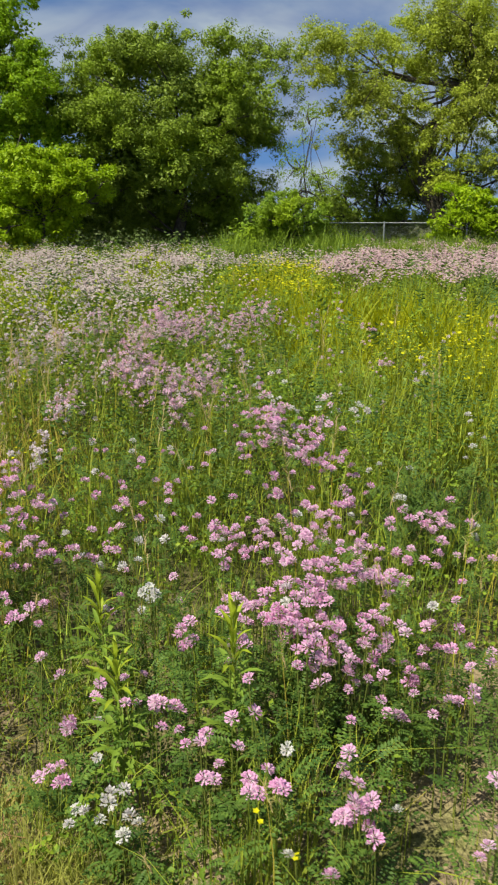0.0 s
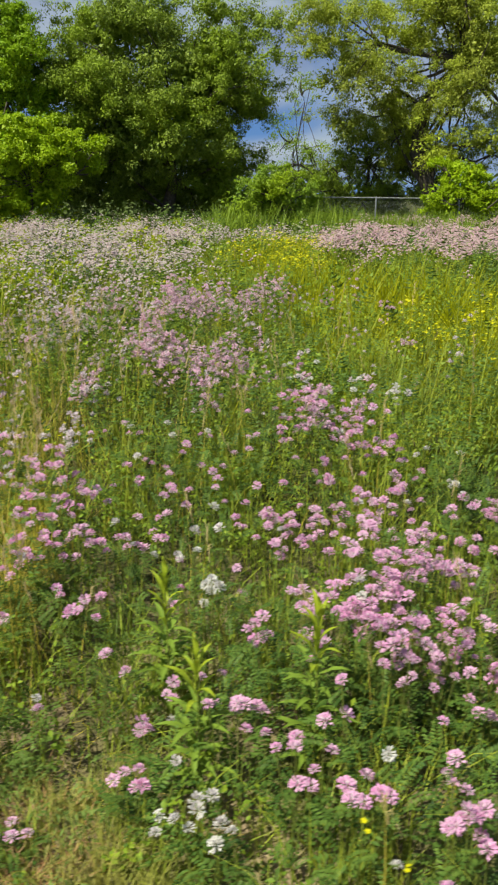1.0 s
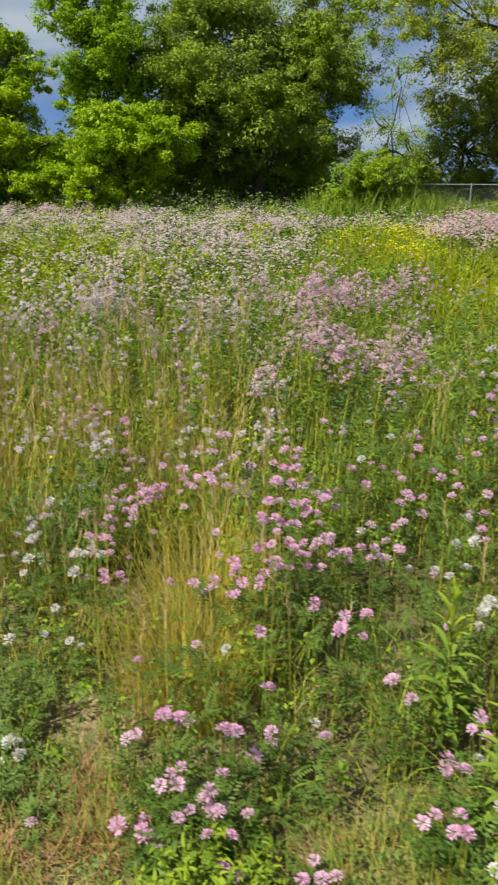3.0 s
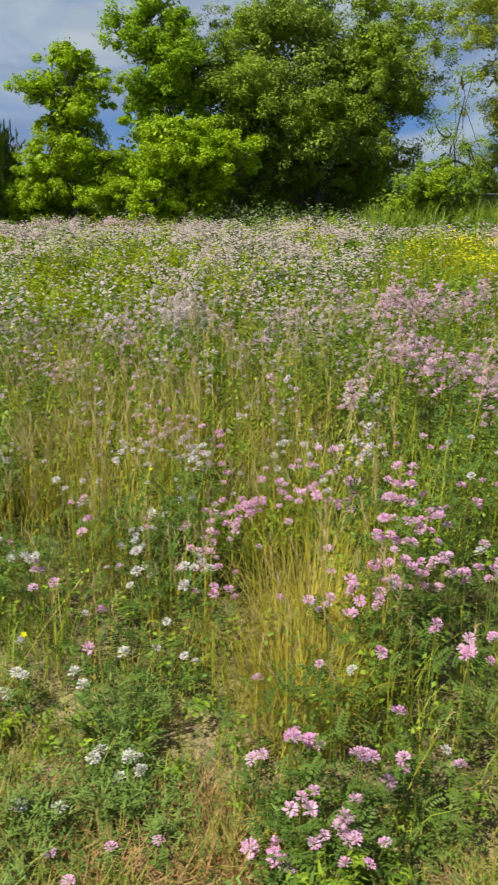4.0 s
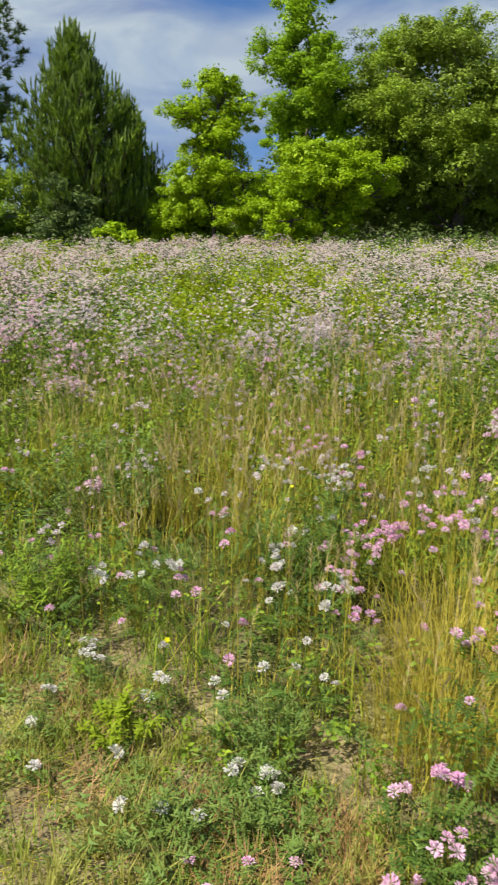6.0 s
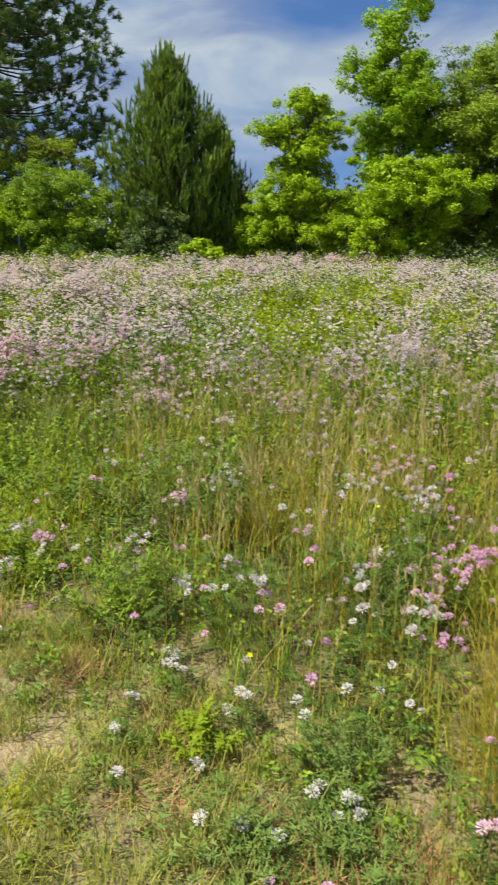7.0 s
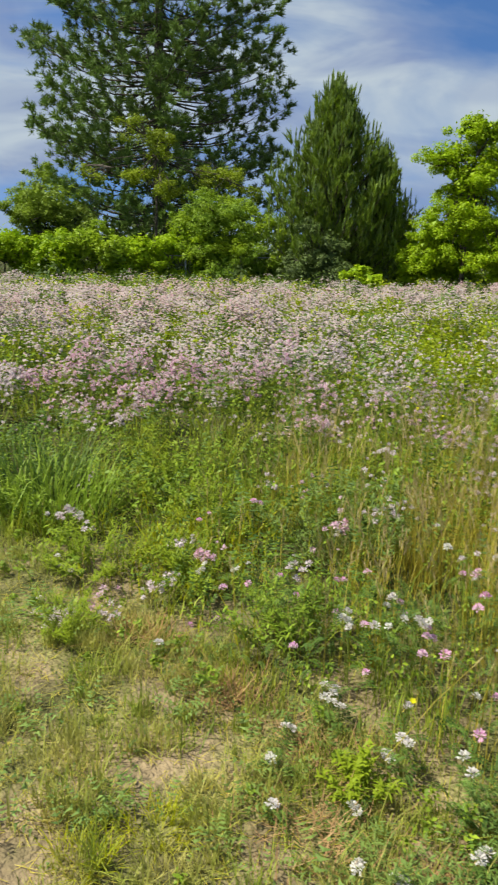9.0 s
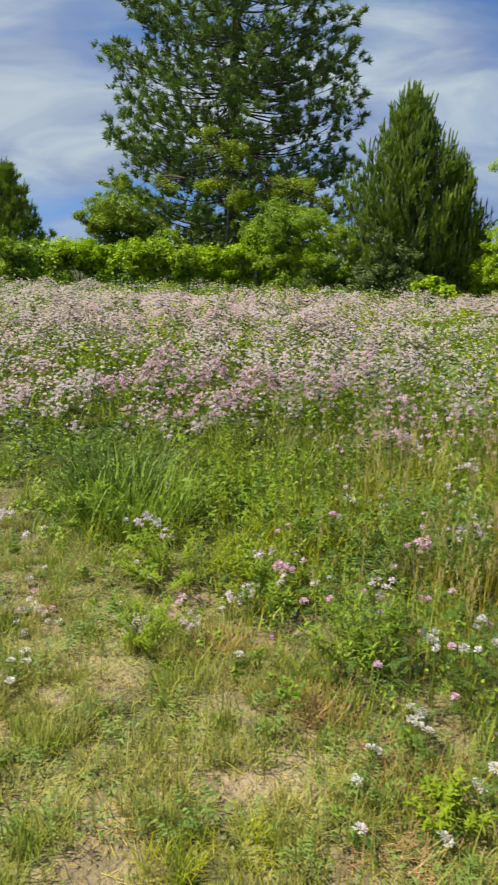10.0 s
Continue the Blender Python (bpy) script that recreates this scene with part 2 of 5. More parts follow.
def tube(points, radii, sides=5):
    """A tapered tube along points."""
    P = np.asarray(points, float)
    r = np.asarray(radii, float)
    d = np.gradient(P, axis=0)
    d /= np.linalg.norm(d, axis=1, keepdims=True) + 1e-9
    up = np.where(np.abs(d[:, 2:3]) > 0.9, [[1.0, 0, 0]], [[0, 0, 1.0]])
    a = np.cross(d, up)
    a /= np.linalg.norm(a, axis=1, keepdims=True) + 1e-9
    b = np.cross(d, a)
    th = np.linspace(0, 2 * np.pi, sides, endpoint=False)
    V = (P[:, None] + r[:, None, None] * (np.cos(th)[None, :, None] * a[:, None] + np.sin(th)[None, :, None] * b[:, None])).reshape(-1, 3)
    F = []
    for i in range(len(P) - 1):
        for j in range(sides):
            k = (j + 1) % sides
            q = (i * sides + j, i * sides + k, (i + 1) * sides + k, (i + 1) * sides + j)
            F += [(q[0], q[1], q[2]), (q[0], q[2], q[3])]
    return V, np.array(F)


def part(name, shape, mats, parent=None, label=""):
    ob = new(name, raw(name, shape[0], shape[1], mats, shape[2] if len(shape) > 2 else None))
    if parent is not None:
        ob.parent = parent
    return tagged(ob, label)


def stuff(name, shape, mats, label, category):
    return tagged(part(name, shape, mats), label, category, kind="stuff")


# ---- plan of the meadow ----
def smooth(a, b, x):
    t = np.clip((x - a) / (b - a), 0, 1)
    return t * t * (3 - 2 * t)


WAVES = rng.uniform(-1, 1, (14, 4))


def wavy(x, y, size, seed=0):
    """A smooth uneven field, about -1 to 1, with humps of that size."""
    v = 0
    for i in range(5):
        a, b, c, d = WAVES[(i + 5 * seed) % 14]
        v = v + np.sin((x * (a + 0.2) * 5 + y * b * 5) / size + 7 * c + seed) * np.cos((y * (c + 0.3) * 5 - x * d * 5) / size + 5 * a)
    return v / 2.2


def ground_z(x, y):
    r = np.hypot(x + 0.7, y)
    return 0.08 * smooth(4, 15, r) + 0.17 * smooth(16.5, 22, r) + 0.012 * wavy(x, y, 0.7, 1) * smooth(30, 10, r)


def inside(x, y):
    """Metres from the trodden edge into the meadow (minus: on the path)."""
    edge = np.interp(x, [-6, -4.5, -2.9, -2.2, -1.7, -1.3, -1.05, -0.8, -0.55, -0.35, 0, 1], [2.3, 2.2, 2.0, 1.9, 1.7, 1.6, 1.35, 1.5, 1.55, 1.15, 0.8, 0.8])
    return y - edge + 0.07 * wavy(x, y, 0.45, 2)


def mound(x, y, cell=0.5):
    """0 to 1: how far a place lies under one of the bushy tufts that stand over the meadow."""
    v = np.zeros_like(x)
    ix, iy = np.floor(x / cell), np.floor(y / cell)
    for dx in (-1, 0, 1):
        for dy in (-1, 0, 1):
            cx, cy = ix + dx, iy + dy
            h1 = np.sin(cx * 12.9898 + cy * 78.233) * 43758.5453
            h2 = np.sin(cx * 39.3468 + cy * 11.135) * 24634.6345
            h3 = np.sin(cx * 73.156 + cy * 52.235) * 13758.1453
            h1, h2, h3 = h1 - np.floor(h1), h2 - np.floor(h2), h3 - np.floor(h3)
            d = np.hypot(x - (cx + h1) * cell, y - (cy + h2) * cell)
            v = np.maximum(v, (0.35 + 0.65 * h3) * np.exp(-(d / (cell * (0.3 + 0.3 * h3))) ** 2))
    return v


def lumps(x, y):
    """Tufts that grow larger with distance into the field."""
    return np.where(y > 7, mound(x, y, 0.95), mound(x, y, 0.5))


def clumps(x, y):
    """The smaller clumps within the tufts, wider apart farther off."""
    return np.where(y > 7, mound(x, y + 3.1, 0.6), np.where(y > 3.6, mound(x + 1.7, y, 0.34), mound(x, y + 1.3, 0.21)))


def tall(x, y):
    """Height of the plants: they rise quickly from the trodden edge, later and lower towards the left."""
    i = inside(x, y)
    h = 0.05 + 0.33 * smooth(-0.15, 0.65, i) + 0.17 * smooth(0.5, 1.5, i) + 0.13 * smooth(1.5, 3.2, i)
    h = h * (1 - 0.24 * smooth(-1.0, -1.7, x) * smooth(3.2, 1.6, i)) * (1 - 0.36 * smooth(-2.7, -3.2, x) * smooth(1.9, 1.2, i))
    h = h * (1 - 0.18 * smooth(15, 20, np.hypot(x + 0.7, y)))
    return h * (1 + 0.08 * wavy(x, y, 0.8, 3)) * (1 + smooth(0.1, 0.8, i) * (0.40 * lumps(x, y) + 0.34 * clumps(x, y) - 0.32))


def spots(x, y, patches):
    v = np.zeros_like(x)
    for px, py, rx, ry, w in patches:
        v = np.maximum(v, w * np.exp(-(((x - px) / rx) ** 2 + ((y - py) / ry) ** 2)))
    return v


PINK_SPOTS = [(-0.52, 6.4, 0.6, 0.9, 1.1), (-0.49, 4.55, 0.30, 0.55, 1.1), (-0.93, 4.85, 0.16, 0.3, 0.9), (-0.34, 4.0, 0.3, 0.3, 1.0), (-1.7, 5.7, 0.3, 0.5, 0.7), (-1.09, 4.0, 0.22, 0.22, 0.8), (0.0, 5.8, 0.3, 0.4, 0.8),
              (-0.2, 6.7, 0.4, 0.9, 0.9), (-1.19, 3.8, 0.2, 0.15, 0.8), (0.08, 3.4, 0.22, 0.25, 0.7), (0.3, 3.3, 0.15, 0.2, 0.5), (0.62, 4.5, 0.2, 0.3, 0.4)]
PINK_LEFT = [(-4.79, 4.86, 0.3, 0.2, 0.9), (-4.43, 4.95, 0.35, 0.25, 1.0), (-3.5, 4.4, 0.3, 0.2, 1.1), (-5.47, 4.6, 0.7, 0.45, 1.1), (-3.07, 4.5, 0.22, 0.14, 1.0), (-2.85, 4.65, 0.25, 0.16, 0.9), (-2.4, 4.7, 0.35, 0.16, 0.8),
             (-7.1, 4.25, 0.6, 0.5, 1.1), (-6.2, 4.6, 0.5, 0.4, 0.9), (-3.8, 4.6, 0.3, 0.2, 0.6), (-5.3, 4.1, 0.5, 0.22, 0.7), (-1.94, 3.75, 0.2, 0.15, 0.6)]
PINK_FAR = [(3.7, 15.3, 1.6, 3.4, 1.5), (1.7, 13.6, 0.5, 2.4, 1.2), (6.2, 19.0, 3.0, 3.5, 1.5), (-9, 7.6, 4.0, 2.2, 0.6), (-2.9, 4.6, 0.3, 0.25, 0.5), (-2.4, 4.8, 0.3, 0.6, 0.5), (-1.54, 5.7, 0.5, 0.5, 0.7), (-7.4, 18.5, 3.0, 2.5, 0.6), (-11, 13, 5, 3, 0.6)]
PALE_SPOTS = [(-2.1, 11.8, 1.5, 2.4, 1.4), (-3.7, 14.1, 1.1, 2.6, 1.0), (-2.1, 7.5, 0.5, 1.2, 0.6), (0.55, 4.5, 0.3, 0.5, 0.6), (-1.4, 12.6, 0.9, 2.4, 1.0), (-6.6, 16, 2.4, 3.5, 1.0), (-3.5, 8.9, 0.8, 1.0, 0.9), (-1.5, 8.0, 0.5, 1.6, 0.6), (-3.7, 6.4, 0.6, 0.9, 0.65),
              (-2.4, 5.7, 0.4, 0.7, 0.55), (-1.75, 5.4, 0.4, 0.5, 0.55), (-11.3, 10, 2.5, 3.5, 1.0), (-8.3, 9.4, 2.2, 3.5, 1.1), (-5.65, 9.9, 1.0, 3.0, 1.0), (-4.3, 9.4, 0.8, 1.2, 0.7), (-9.4, 7.5, 3.0, 3.0, 1.0)]
PALE_LEFT = [(-6.65, 3.8, 0.5, 0.5, 0.9), (-5.2, 3.85, 0.4, 0.25, 0.7), (-5.66, 3.75, 0.5, 0.3, 0.9), (-6.0, 5.9, 2.0, 0.9, 0.9), (-4.4, 5.9, 0.6, 0.5, 0.8), (-5.4, 16, 8, 4.5, 0.8), (-14, 9, 6, 5, 0.8), (-3.2, 4.6, 0.8, 0.3, 0.4), (-1.8, 3.25, 0.3, 0.25, 0.6), (-4.8, 3.9, 0.4, 0.3, 0.5), (0.8, 4.0, 0.4, 0.3, 0.7), (1.1, 3.4, 0.4, 0.3, 0.5)]
YELLOW_SPOTS = [(1.5, 5.7, 0.6, 1.0, 1.3), (0.75, 11.8, 0.45, 2.0, 1.1), (0.0, 12.1, 0.6, 1.4, 0.7), (-0.96, 7.8, 0.2, 0.5, 0.5), (-3.3, 5.05, 0.4, 0.25, 0.7), (-3.0, 5.6, 0.2, 0.4, 0.4), (-0.95, 3.15, 0.25, 0.1, 0.4)]
GOLD_SPOTS = [(1.3, 8.6, 1.5, 2.8, 1.1), (1.7, 6.5, 0.8, 1.8, 1.1), (0.4, 11.6, 1.0, 2.8, 1.1), (3, 6.5, 1.5, 2.0, 0.8), (-3.3, 7.1, 0.7, 0.8, 0.9), (-2.15, 7.9, 0.6, 0.6, 0.7), (0.2, 10.2, 0.8, 2.0, 0.8), (-3.67, 7.75, 0.75, 0.9, 1.1), (-3.7, 9.5, 0.7, 0.8, 0.9), (-5.0, 9.3, 0.5, 0.5, 0.7), (-5.0, 10.6, 0.5, 0.7, 0.8), (-6.5, 13, 2, 1.5, 0.4), (-3.4, 3.0, 0.8, 0.6, 0.6), (-4.0, 2.6, 0.4, 0.2, 0.3)]
DRY_SPOTS = [(-2.5, 3.85, 0.40, 0.5, 0.9), (-2.2, 4.1, 0.35, 0.5, 0.9), (-1.4, 3.6, 0.22, 0.3, 0.8), (-1.25, 3.9, 0.2, 0.3, 0.6), (-1.18, 2.3, 0.18, 0.45, 0.9), (-1.35, 2.8, 0.16, 0.4, 0.7), (-2.0, 2.85, 0.25, 0.35, 0.7), (-2.45, 3.35, 0.25, 0.45, 0.9), (-2.15, 3.3, 0.3, 0.5, 0.9), (-3.2, 3.9, 0.6, 0.4, 0.4),
             (-1.75, 3.9, 0.4, 0.4, 0.8), (-0.55, 1.25, 0.2, 0.15, 0.5), (-1.75, 2.4, 0.2, 0.3, 0.4)]
LUSH_SPOTS = [(0.68, 2.9, 0.35, 0.4, 1.0), (-0.34, 3.1, 0.35, 0.35, 0.9), (0.3, 1.8, 1.2, 0.8, 0.9), (-0.5, 2.4, 0.6, 0.6, 0.9), (-2.9, 3.3, 0.5, 0.5, 1.0), (-2.55, 2.6, 0.5, 0.42, 1.0), (-1.75, 2.0, 0.3, 0.25, 0.8), (-1.25, 1.95, 0.22, 0.18, 0.7), (-0.85, 2.4, 0.35, 0.35, 1.0),
              (-1.05, 1.55, 0.35, 0.22, 1.0), (-1.65, 1.75, 0.3, 0.2, 0.7), (-0.6, 5.2, 1.0, 1.6, 0.8), (-5.7, 8.6, 0.8, 1.6, 1.0), (-4.75, 3.1, 0.35, 0.5, 0.9), (-3.1, 3.5, 0.35, 0.4, 0.8), (-1.4, 4.8, 0.7, 0.6, 0.6), (-1.7, 3.05, 0.25, 0.25, 0.8), (0.4, 4.1, 0.5, 0.4, 0.8), (0.95, 3.9, 0.6, 0.6, 0.9), (0.2, 3.5, 0.5, 0.4, 0.7)]


# bare soil on the trodden edge
BARE_SPOTS = [(-2.55, 1.62, 0.16, 0.10, 1.1), (-2.07, 1.78, 0.13, 0.10, 1.1), (-2.05, 1.55, 0.16, 0.10, 1.0), (-2.88, 1.9, 0.16, 0.10, 1.0), (-2.62, 1.2, 0.16, 0.10, 1.0), (-3.2, 1.75, 0.22, 0.10, 0.8), (-2.5, 1.98, 0.12, 0.06, 0.8), (-1.45, 1.6, 0.12, 0.08, 0.9), (-2.95, 1.35, 0.2, 0.1, 0.8)]


def bare_at(x, y):
    return smooth(0.3, 0.6, spots(x, y, BARE_SPOTS) * (0.85 + 0.5 * wavy(x, y, 0.1, 14)))


def pink_at(x, y):
    return smooth(0.18, 0.72, spots(x, y, PINK_SPOTS + PINK_LEFT + PINK_FAR) * np.clip(0.9 + 0.45 * wavy(x, y, 0.4, 4), 0.3, 1.4))


def pale_at(x, y):
    v = spots(x, y, PALE_SPOTS + PALE_LEFT) * np.clip(0.8 + 0.6 * wavy(x, y, 0.8, 5), 0.1, 1.5) * (1 - 0.6 * np.clip(spots(x, y, GOLD_SPOTS), 0, 1))
    return smooth(0.25, 0.62, v)


def points(r0, r1, density, a0=None, a1=70):
    """Random places in a sector round the path."""
    if a0 is None:
        a0 = -52 if r1 <= 4 else -36 if r1 <= 7 else -29
    lo, hi = radians(a0), radians(a1)
    n = int(0.5 * (hi - lo) * (r1 * r1 - r0 * r0) * density)
    r = np.sqrt(rng.uniform(r0 * r0, r1 * r1, n))
    a = rng.uniform(lo, hi, n)
    return -0.7 - r * np.sin(a), r * np.cos(a)


def keep(x, y, p):
    k = rng.rand(len(x)) < p
    return x[k], y[k]


def onto(x, y, dz=0.0):
    return np.stack([x, y, ground_z(x, y) + dz], -1)


# ---- ground ----
def make_ground():
    near = np.arange(-26, 26.01, 0.4)
    far = 26 * 1.35 ** np.arange(1, 14)
    ax = np.concatenate([-far[::-1], near, far])
    X, Y = np.meshgrid(ax, ax)
    V = np.stack([X, Y, ground_z(X, Y)], -1).reshape(-1, 3)
    n = len(ax)
    i, j = np.meshgrid(np.arange(n - 1), np.arange(n - 1))
    q = (j * n + i).ravel()
    F = np.concatenate([np.stack([q, q + 1, q + n + 1], -1), np.stack([q, q + n + 1, q + n], -1)])
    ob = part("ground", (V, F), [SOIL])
    for p in ob.data.polygons:
        p.use_smooth = True
    tagged(ob, "pale dry soil with thatch and low green growth", "ground", kind="structure")


make_ground()


# ---- small plant shapes ----
def blade(bend=0.35, w=0.5):
    """One blade, 1 high, 1 wide at most, that bends over."""
    z = [0, 0.4, 0.75, 1.0]
    y = [0, 0.1 * bend, 0.42 * bend, bend]
    ww = [w * 0.7, w, w * 0.65]
    V = []
    for k in range(3):
        V += [(-ww[k], y[k], z[k]), (ww[k], y[k], z[k])]
    V.append((0, y[3], z[3] - 0.12 * bend))
    return np.array(V), np.array([(0, 1, 3), (0, 3, 2), (2, 3, 5), (2, 5, 4), (4, 5, 6)]), np.zeros(5, int)


def reed():
    """A dry stalk with a nodding feathery seed head; slot 1 is the head."""
    V, F, S = thin_blade(0.12)
    r = np.random.RandomState(5)
    head = []
    for k in range(16):
        z = 0.80 + 0.0125 * k
        yy = 0.05 + 0.005 * k
        sx, up = r.normal(0, 3.6), r.uniform(0.02, 0.05)
        b = np.array([(-0.5, yy, z), (0.5, yy, z), (sx, yy + r.normal(0, 0.006), z + up)])
        head.append((b, [(0, 1, 2)], 1))
    return join([(V, F, 0)] + head)


def leaflet(at, way, side, length, width, lift=0.0):
    a, d, s = (np.asarray(v, float) for v in (at, way, side))
    u = np.array([0, 0, lift])
    return np.array([a, a + d * length * 0.55 + s * width + u, a + d * length, a + d * length * 0.55 - s * width + u]), np.array([(0, 1, 2), (0, 2, 3)])


def spray(pairs=6):
    """A feathered leaf, 1 long: pairs of small oval leaflets and one at the end, drooping."""
    out = []
    for k in range(pairs):
        t = 0.16 + 0.78 * k / pairs
        at = (0, t, 0.28 * math.sin(2.4 * t))
        for s in (-1, 1):
            way = np.array([s * 0.86, 0.45, -0.12])
            if pairs > 4:
                out.append(leaflet(at, way / np.linalg.norm(way), (s * -0.4, 0.9, 0.1), 0.27 - 0.09 * t, 0.048, 0.02))
            else:
                a, way = np.array(at), way / np.linalg.norm(way)
                out.append((np.array([a + (0, -0.06, 0), a + (0, 0.07, 0.02), a + way * (0.34 - 0.1 * t)]), np.array([(0, 1, 2)])))
    out.append(leaflet((0, 0.96, 0.28 * math.sin(2.3)), (0, 1, -0.2), (1, 0, 0), 0.2, 0.06))
    return join(out)


def flower_head(near=True, seed=0):
    """A rounded uneven head, 1 across, of pea florets that stand out all round; slot 0 standards, slot 1 keels."""
    r = np.random.RandomState(seed)
    out = []
    rings = ((12, 0.0, 0.26), (10, 0.42, 0.36), (7, 0.85, 0.44), (4, 1.3, 0.48)) if near else ((8, 0.05, 0.30), (6, 0.6, 0.40), (3, 1.2, 0.46))
    for count, el0, z in rings:
        for k in range(count):
            if near and r.rand() < 0.12:
                continue
            a = 2 * math.pi * (k + 0.5 * (el0 > 0.3)) / count + el0 + r.normal(0, 0.14)
            el = el0 + r.normal(0, 0.13)
            d = np.array([math.cos(a) * math.cos(el), math.sin(a) * math.cos(el), math.sin(el)])
            s = np.array([-math.sin(a), math.cos(a), 0])
            v = np.cross(d, s)
            at = np.array([0, 0, (z - 0.3) * 0.6]) + d * 0.08 * np.array([1, 1, 0.6])
            long = r.uniform(0.8, 1.2)
            if near:
                back = d * 0.8 + np.array([0, 0, 0.4])
                out.append((*leaflet(at + d * 0.20 * long, back / np.linalg.norm(back), s, 0.24, 0.095), 0))
                out.append((*leaflet(at, d, s, 0.44 * long, 0.052), 1 if r.rand() < (0.55 if el0 < 0.7 else 0.2) else 0))
            else:
                out.append((*leaflet(at, d, s, 0.42 * long, 0.105), 0 if k % 3 else 1))
    return join(out)


def far_head():
    """A small scalloped dome of florets, 1 across."""
    V = [(0, 0, 0.32)]
    for k in range(6):
        a = math.pi * k / 3
        q = 0.5 if k % 2 else 0.38
        V.append((q * math.cos(a), q * math.sin(a), -0.06 if k % 2 else 0.1))
    F = [(0, 1 + k, 1 + (k + 1) % 6) for k in range(6)]
    return np.array(V), np.array(F), np.array([0, 0, 1, 0, 1, 1])


def dot_head():
    """A low four-sided dome, 1 across, for the far field."""
    V = [(0, 0, 0.3), (0.5, 0, -0.05), (0, 0.42, 0.04), (-0.5, 0, -0.05), (0, -0.42, 0.04)]
    return np.array(V), np.array([(0, 1, 2), (0, 2, 3), (0, 3, 4), (0, 4, 1)]), np.array([0, 1, 0, 1])


def small_bloom(n=5):
    """A flat five-petalled flower, 1 across."""
    out = []
    for k in range(n):
        a = 2 * math.pi * k / n
        d = np.array([math.cos(a), math.sin(a), 0.25])
        out.append(leaflet((0, 0, 0), d, (-math.sin(a), math.cos(a), 0), 0.5, 0.2))
    return join(out)


def thin_blade(bend):
    """A blade of three triangles for the distance."""
    return np.array([(-0.5, 0, 0), (0.5, 0, 0), (-0.4, 0.25 * bend, 0.55), (0.4, 0.25 * bend, 0.55), (0, bend, 1.0)]), np.array([(0, 1, 3), (0, 3, 2), (2, 3, 4)]), np.zeros(3, int)


THIN = [thin_blade(b) for b in (0.15, 0.4, 0.7, 0.95)]
FAR_BLADES = [(np.array([(-0.7, 0, 0), (0.7, 0.1 * b, 0.1), (0.1, 0.75 * b, 1.0)]), np.array([(0, 1, 2)]), np.zeros(1, int)) for b in (0.15, 0.4, 0.7, 0.95)]
BLADES = [blade(b, w) for b, w in ((0.15, 0.5), (0.4, 0.5), (0.75, 0.5), (0.3, 0.4))]
REED, SPRAY, SPRAY_FAR, HEAD_FAR, HEAD_DOT, BLOOM = reed(), spray(7), spray(3), far_head(), dot_head(), small_bloom()
HEADS = [flower_head(True, k) for k in range(3)]
HEAD_MID = flower_head(False)
HEADS = [(h[0] * [1, 1, 0.72], h[1], h[2]) for h in HEADS]


def blades(x, y, height, width, lean=0.25, shapes=None):
    """Blades of four shapes at places on the ground."""
    out = []
    pick = rng.randint(0, 4, len(x))
    for k, shape in enumerate(shapes or BLADES):
        s = pick == k
        n = s.sum()
        if n:
            sc = np.stack([width[s], height[s], height[s]], -1)
            out.append(scatter(shape, onto(x[s], y[s], -0.01), turned(rng.uniform(0, 6.28, n), rng.normal(0, lean, n)), sc))
    return join(out)


def leaf_shape():
    V = np.array([(0, 0, 0), (0.32, 0.5, 0.1), (0, 1, 0), (-0.32, 0.5, 0.1)])
    return V, np.array([(0, 1, 2), (0, 2, 3)]), np.zeros(2, int)


LEAF = leaf_shape()
LEAF_FINE = np.array([(0, 0, 0), (0.40, 0.58, 0.08), (-0.26, 1.0, -0.04)]), np.array([(0, 1, 2)]), np.zeros(1, int)


def aligned(d):
    """Rotations that carry +z onto the directions d."""
    d = d / (np.linalg.norm(d, axis=1, keepdims=True) + 1e-9)
    ref = np.where(np.abs(d[:, 2:3]) > 0.95, [[1.0, 0, 0]], [[0, 0, 1.0]])
    a = np.cross(ref, d)
    a /= np.linalg.norm(a, axis=1, keepdims=True) + 1e-9
    return np.stack([a, np.cross(d, a), d], -1)


def clump_leaves(centres, radii, per, size, r, flat=0.75, shape=None):
    """Leaves in uneven clumps round the centres."""
    n = len(centres) * per
    c = np.repeat(centres, per, 0)
    rad = np.repeat(radii, per)
    d = r.normal(0, 1, (n, 3))
    d /= np.linalg.norm(d, axis=1, keepdims=True)
    u = rad * r.uniform(0.15, 1, n) ** 0.6
    P = c + d * u[:, None] * [1, 1, flat]
    face = d * 0.8 + [0, 0, 0.55] + r.normal(0, 0.45, (n, 3))
    m = aligned(face) @ turned(r.uniform(0, 6.28, n))
    return scatter(shape or LEAF, P, m, size * r.uniform(0.6, 1.3, n))


THATCH_SPOTS = [(-1.72, 1.72, 0.06, 420), (-1.42, 1.75, 0.07, 380), (-2.62, 2.12, 0.09, 420), (-2.2, 2.02, 0.10, 260), (-2.05, 1.72, 0.10, 260), (-1.3, 1.62, 0.08, 360), (-1.55, 1.55, 0.07, 260), (-0.75, 1.5, 0.10, 300), (-0.9, 1.38, 0.10, 240), (-3.1, 2.25, 0.12, 260)]


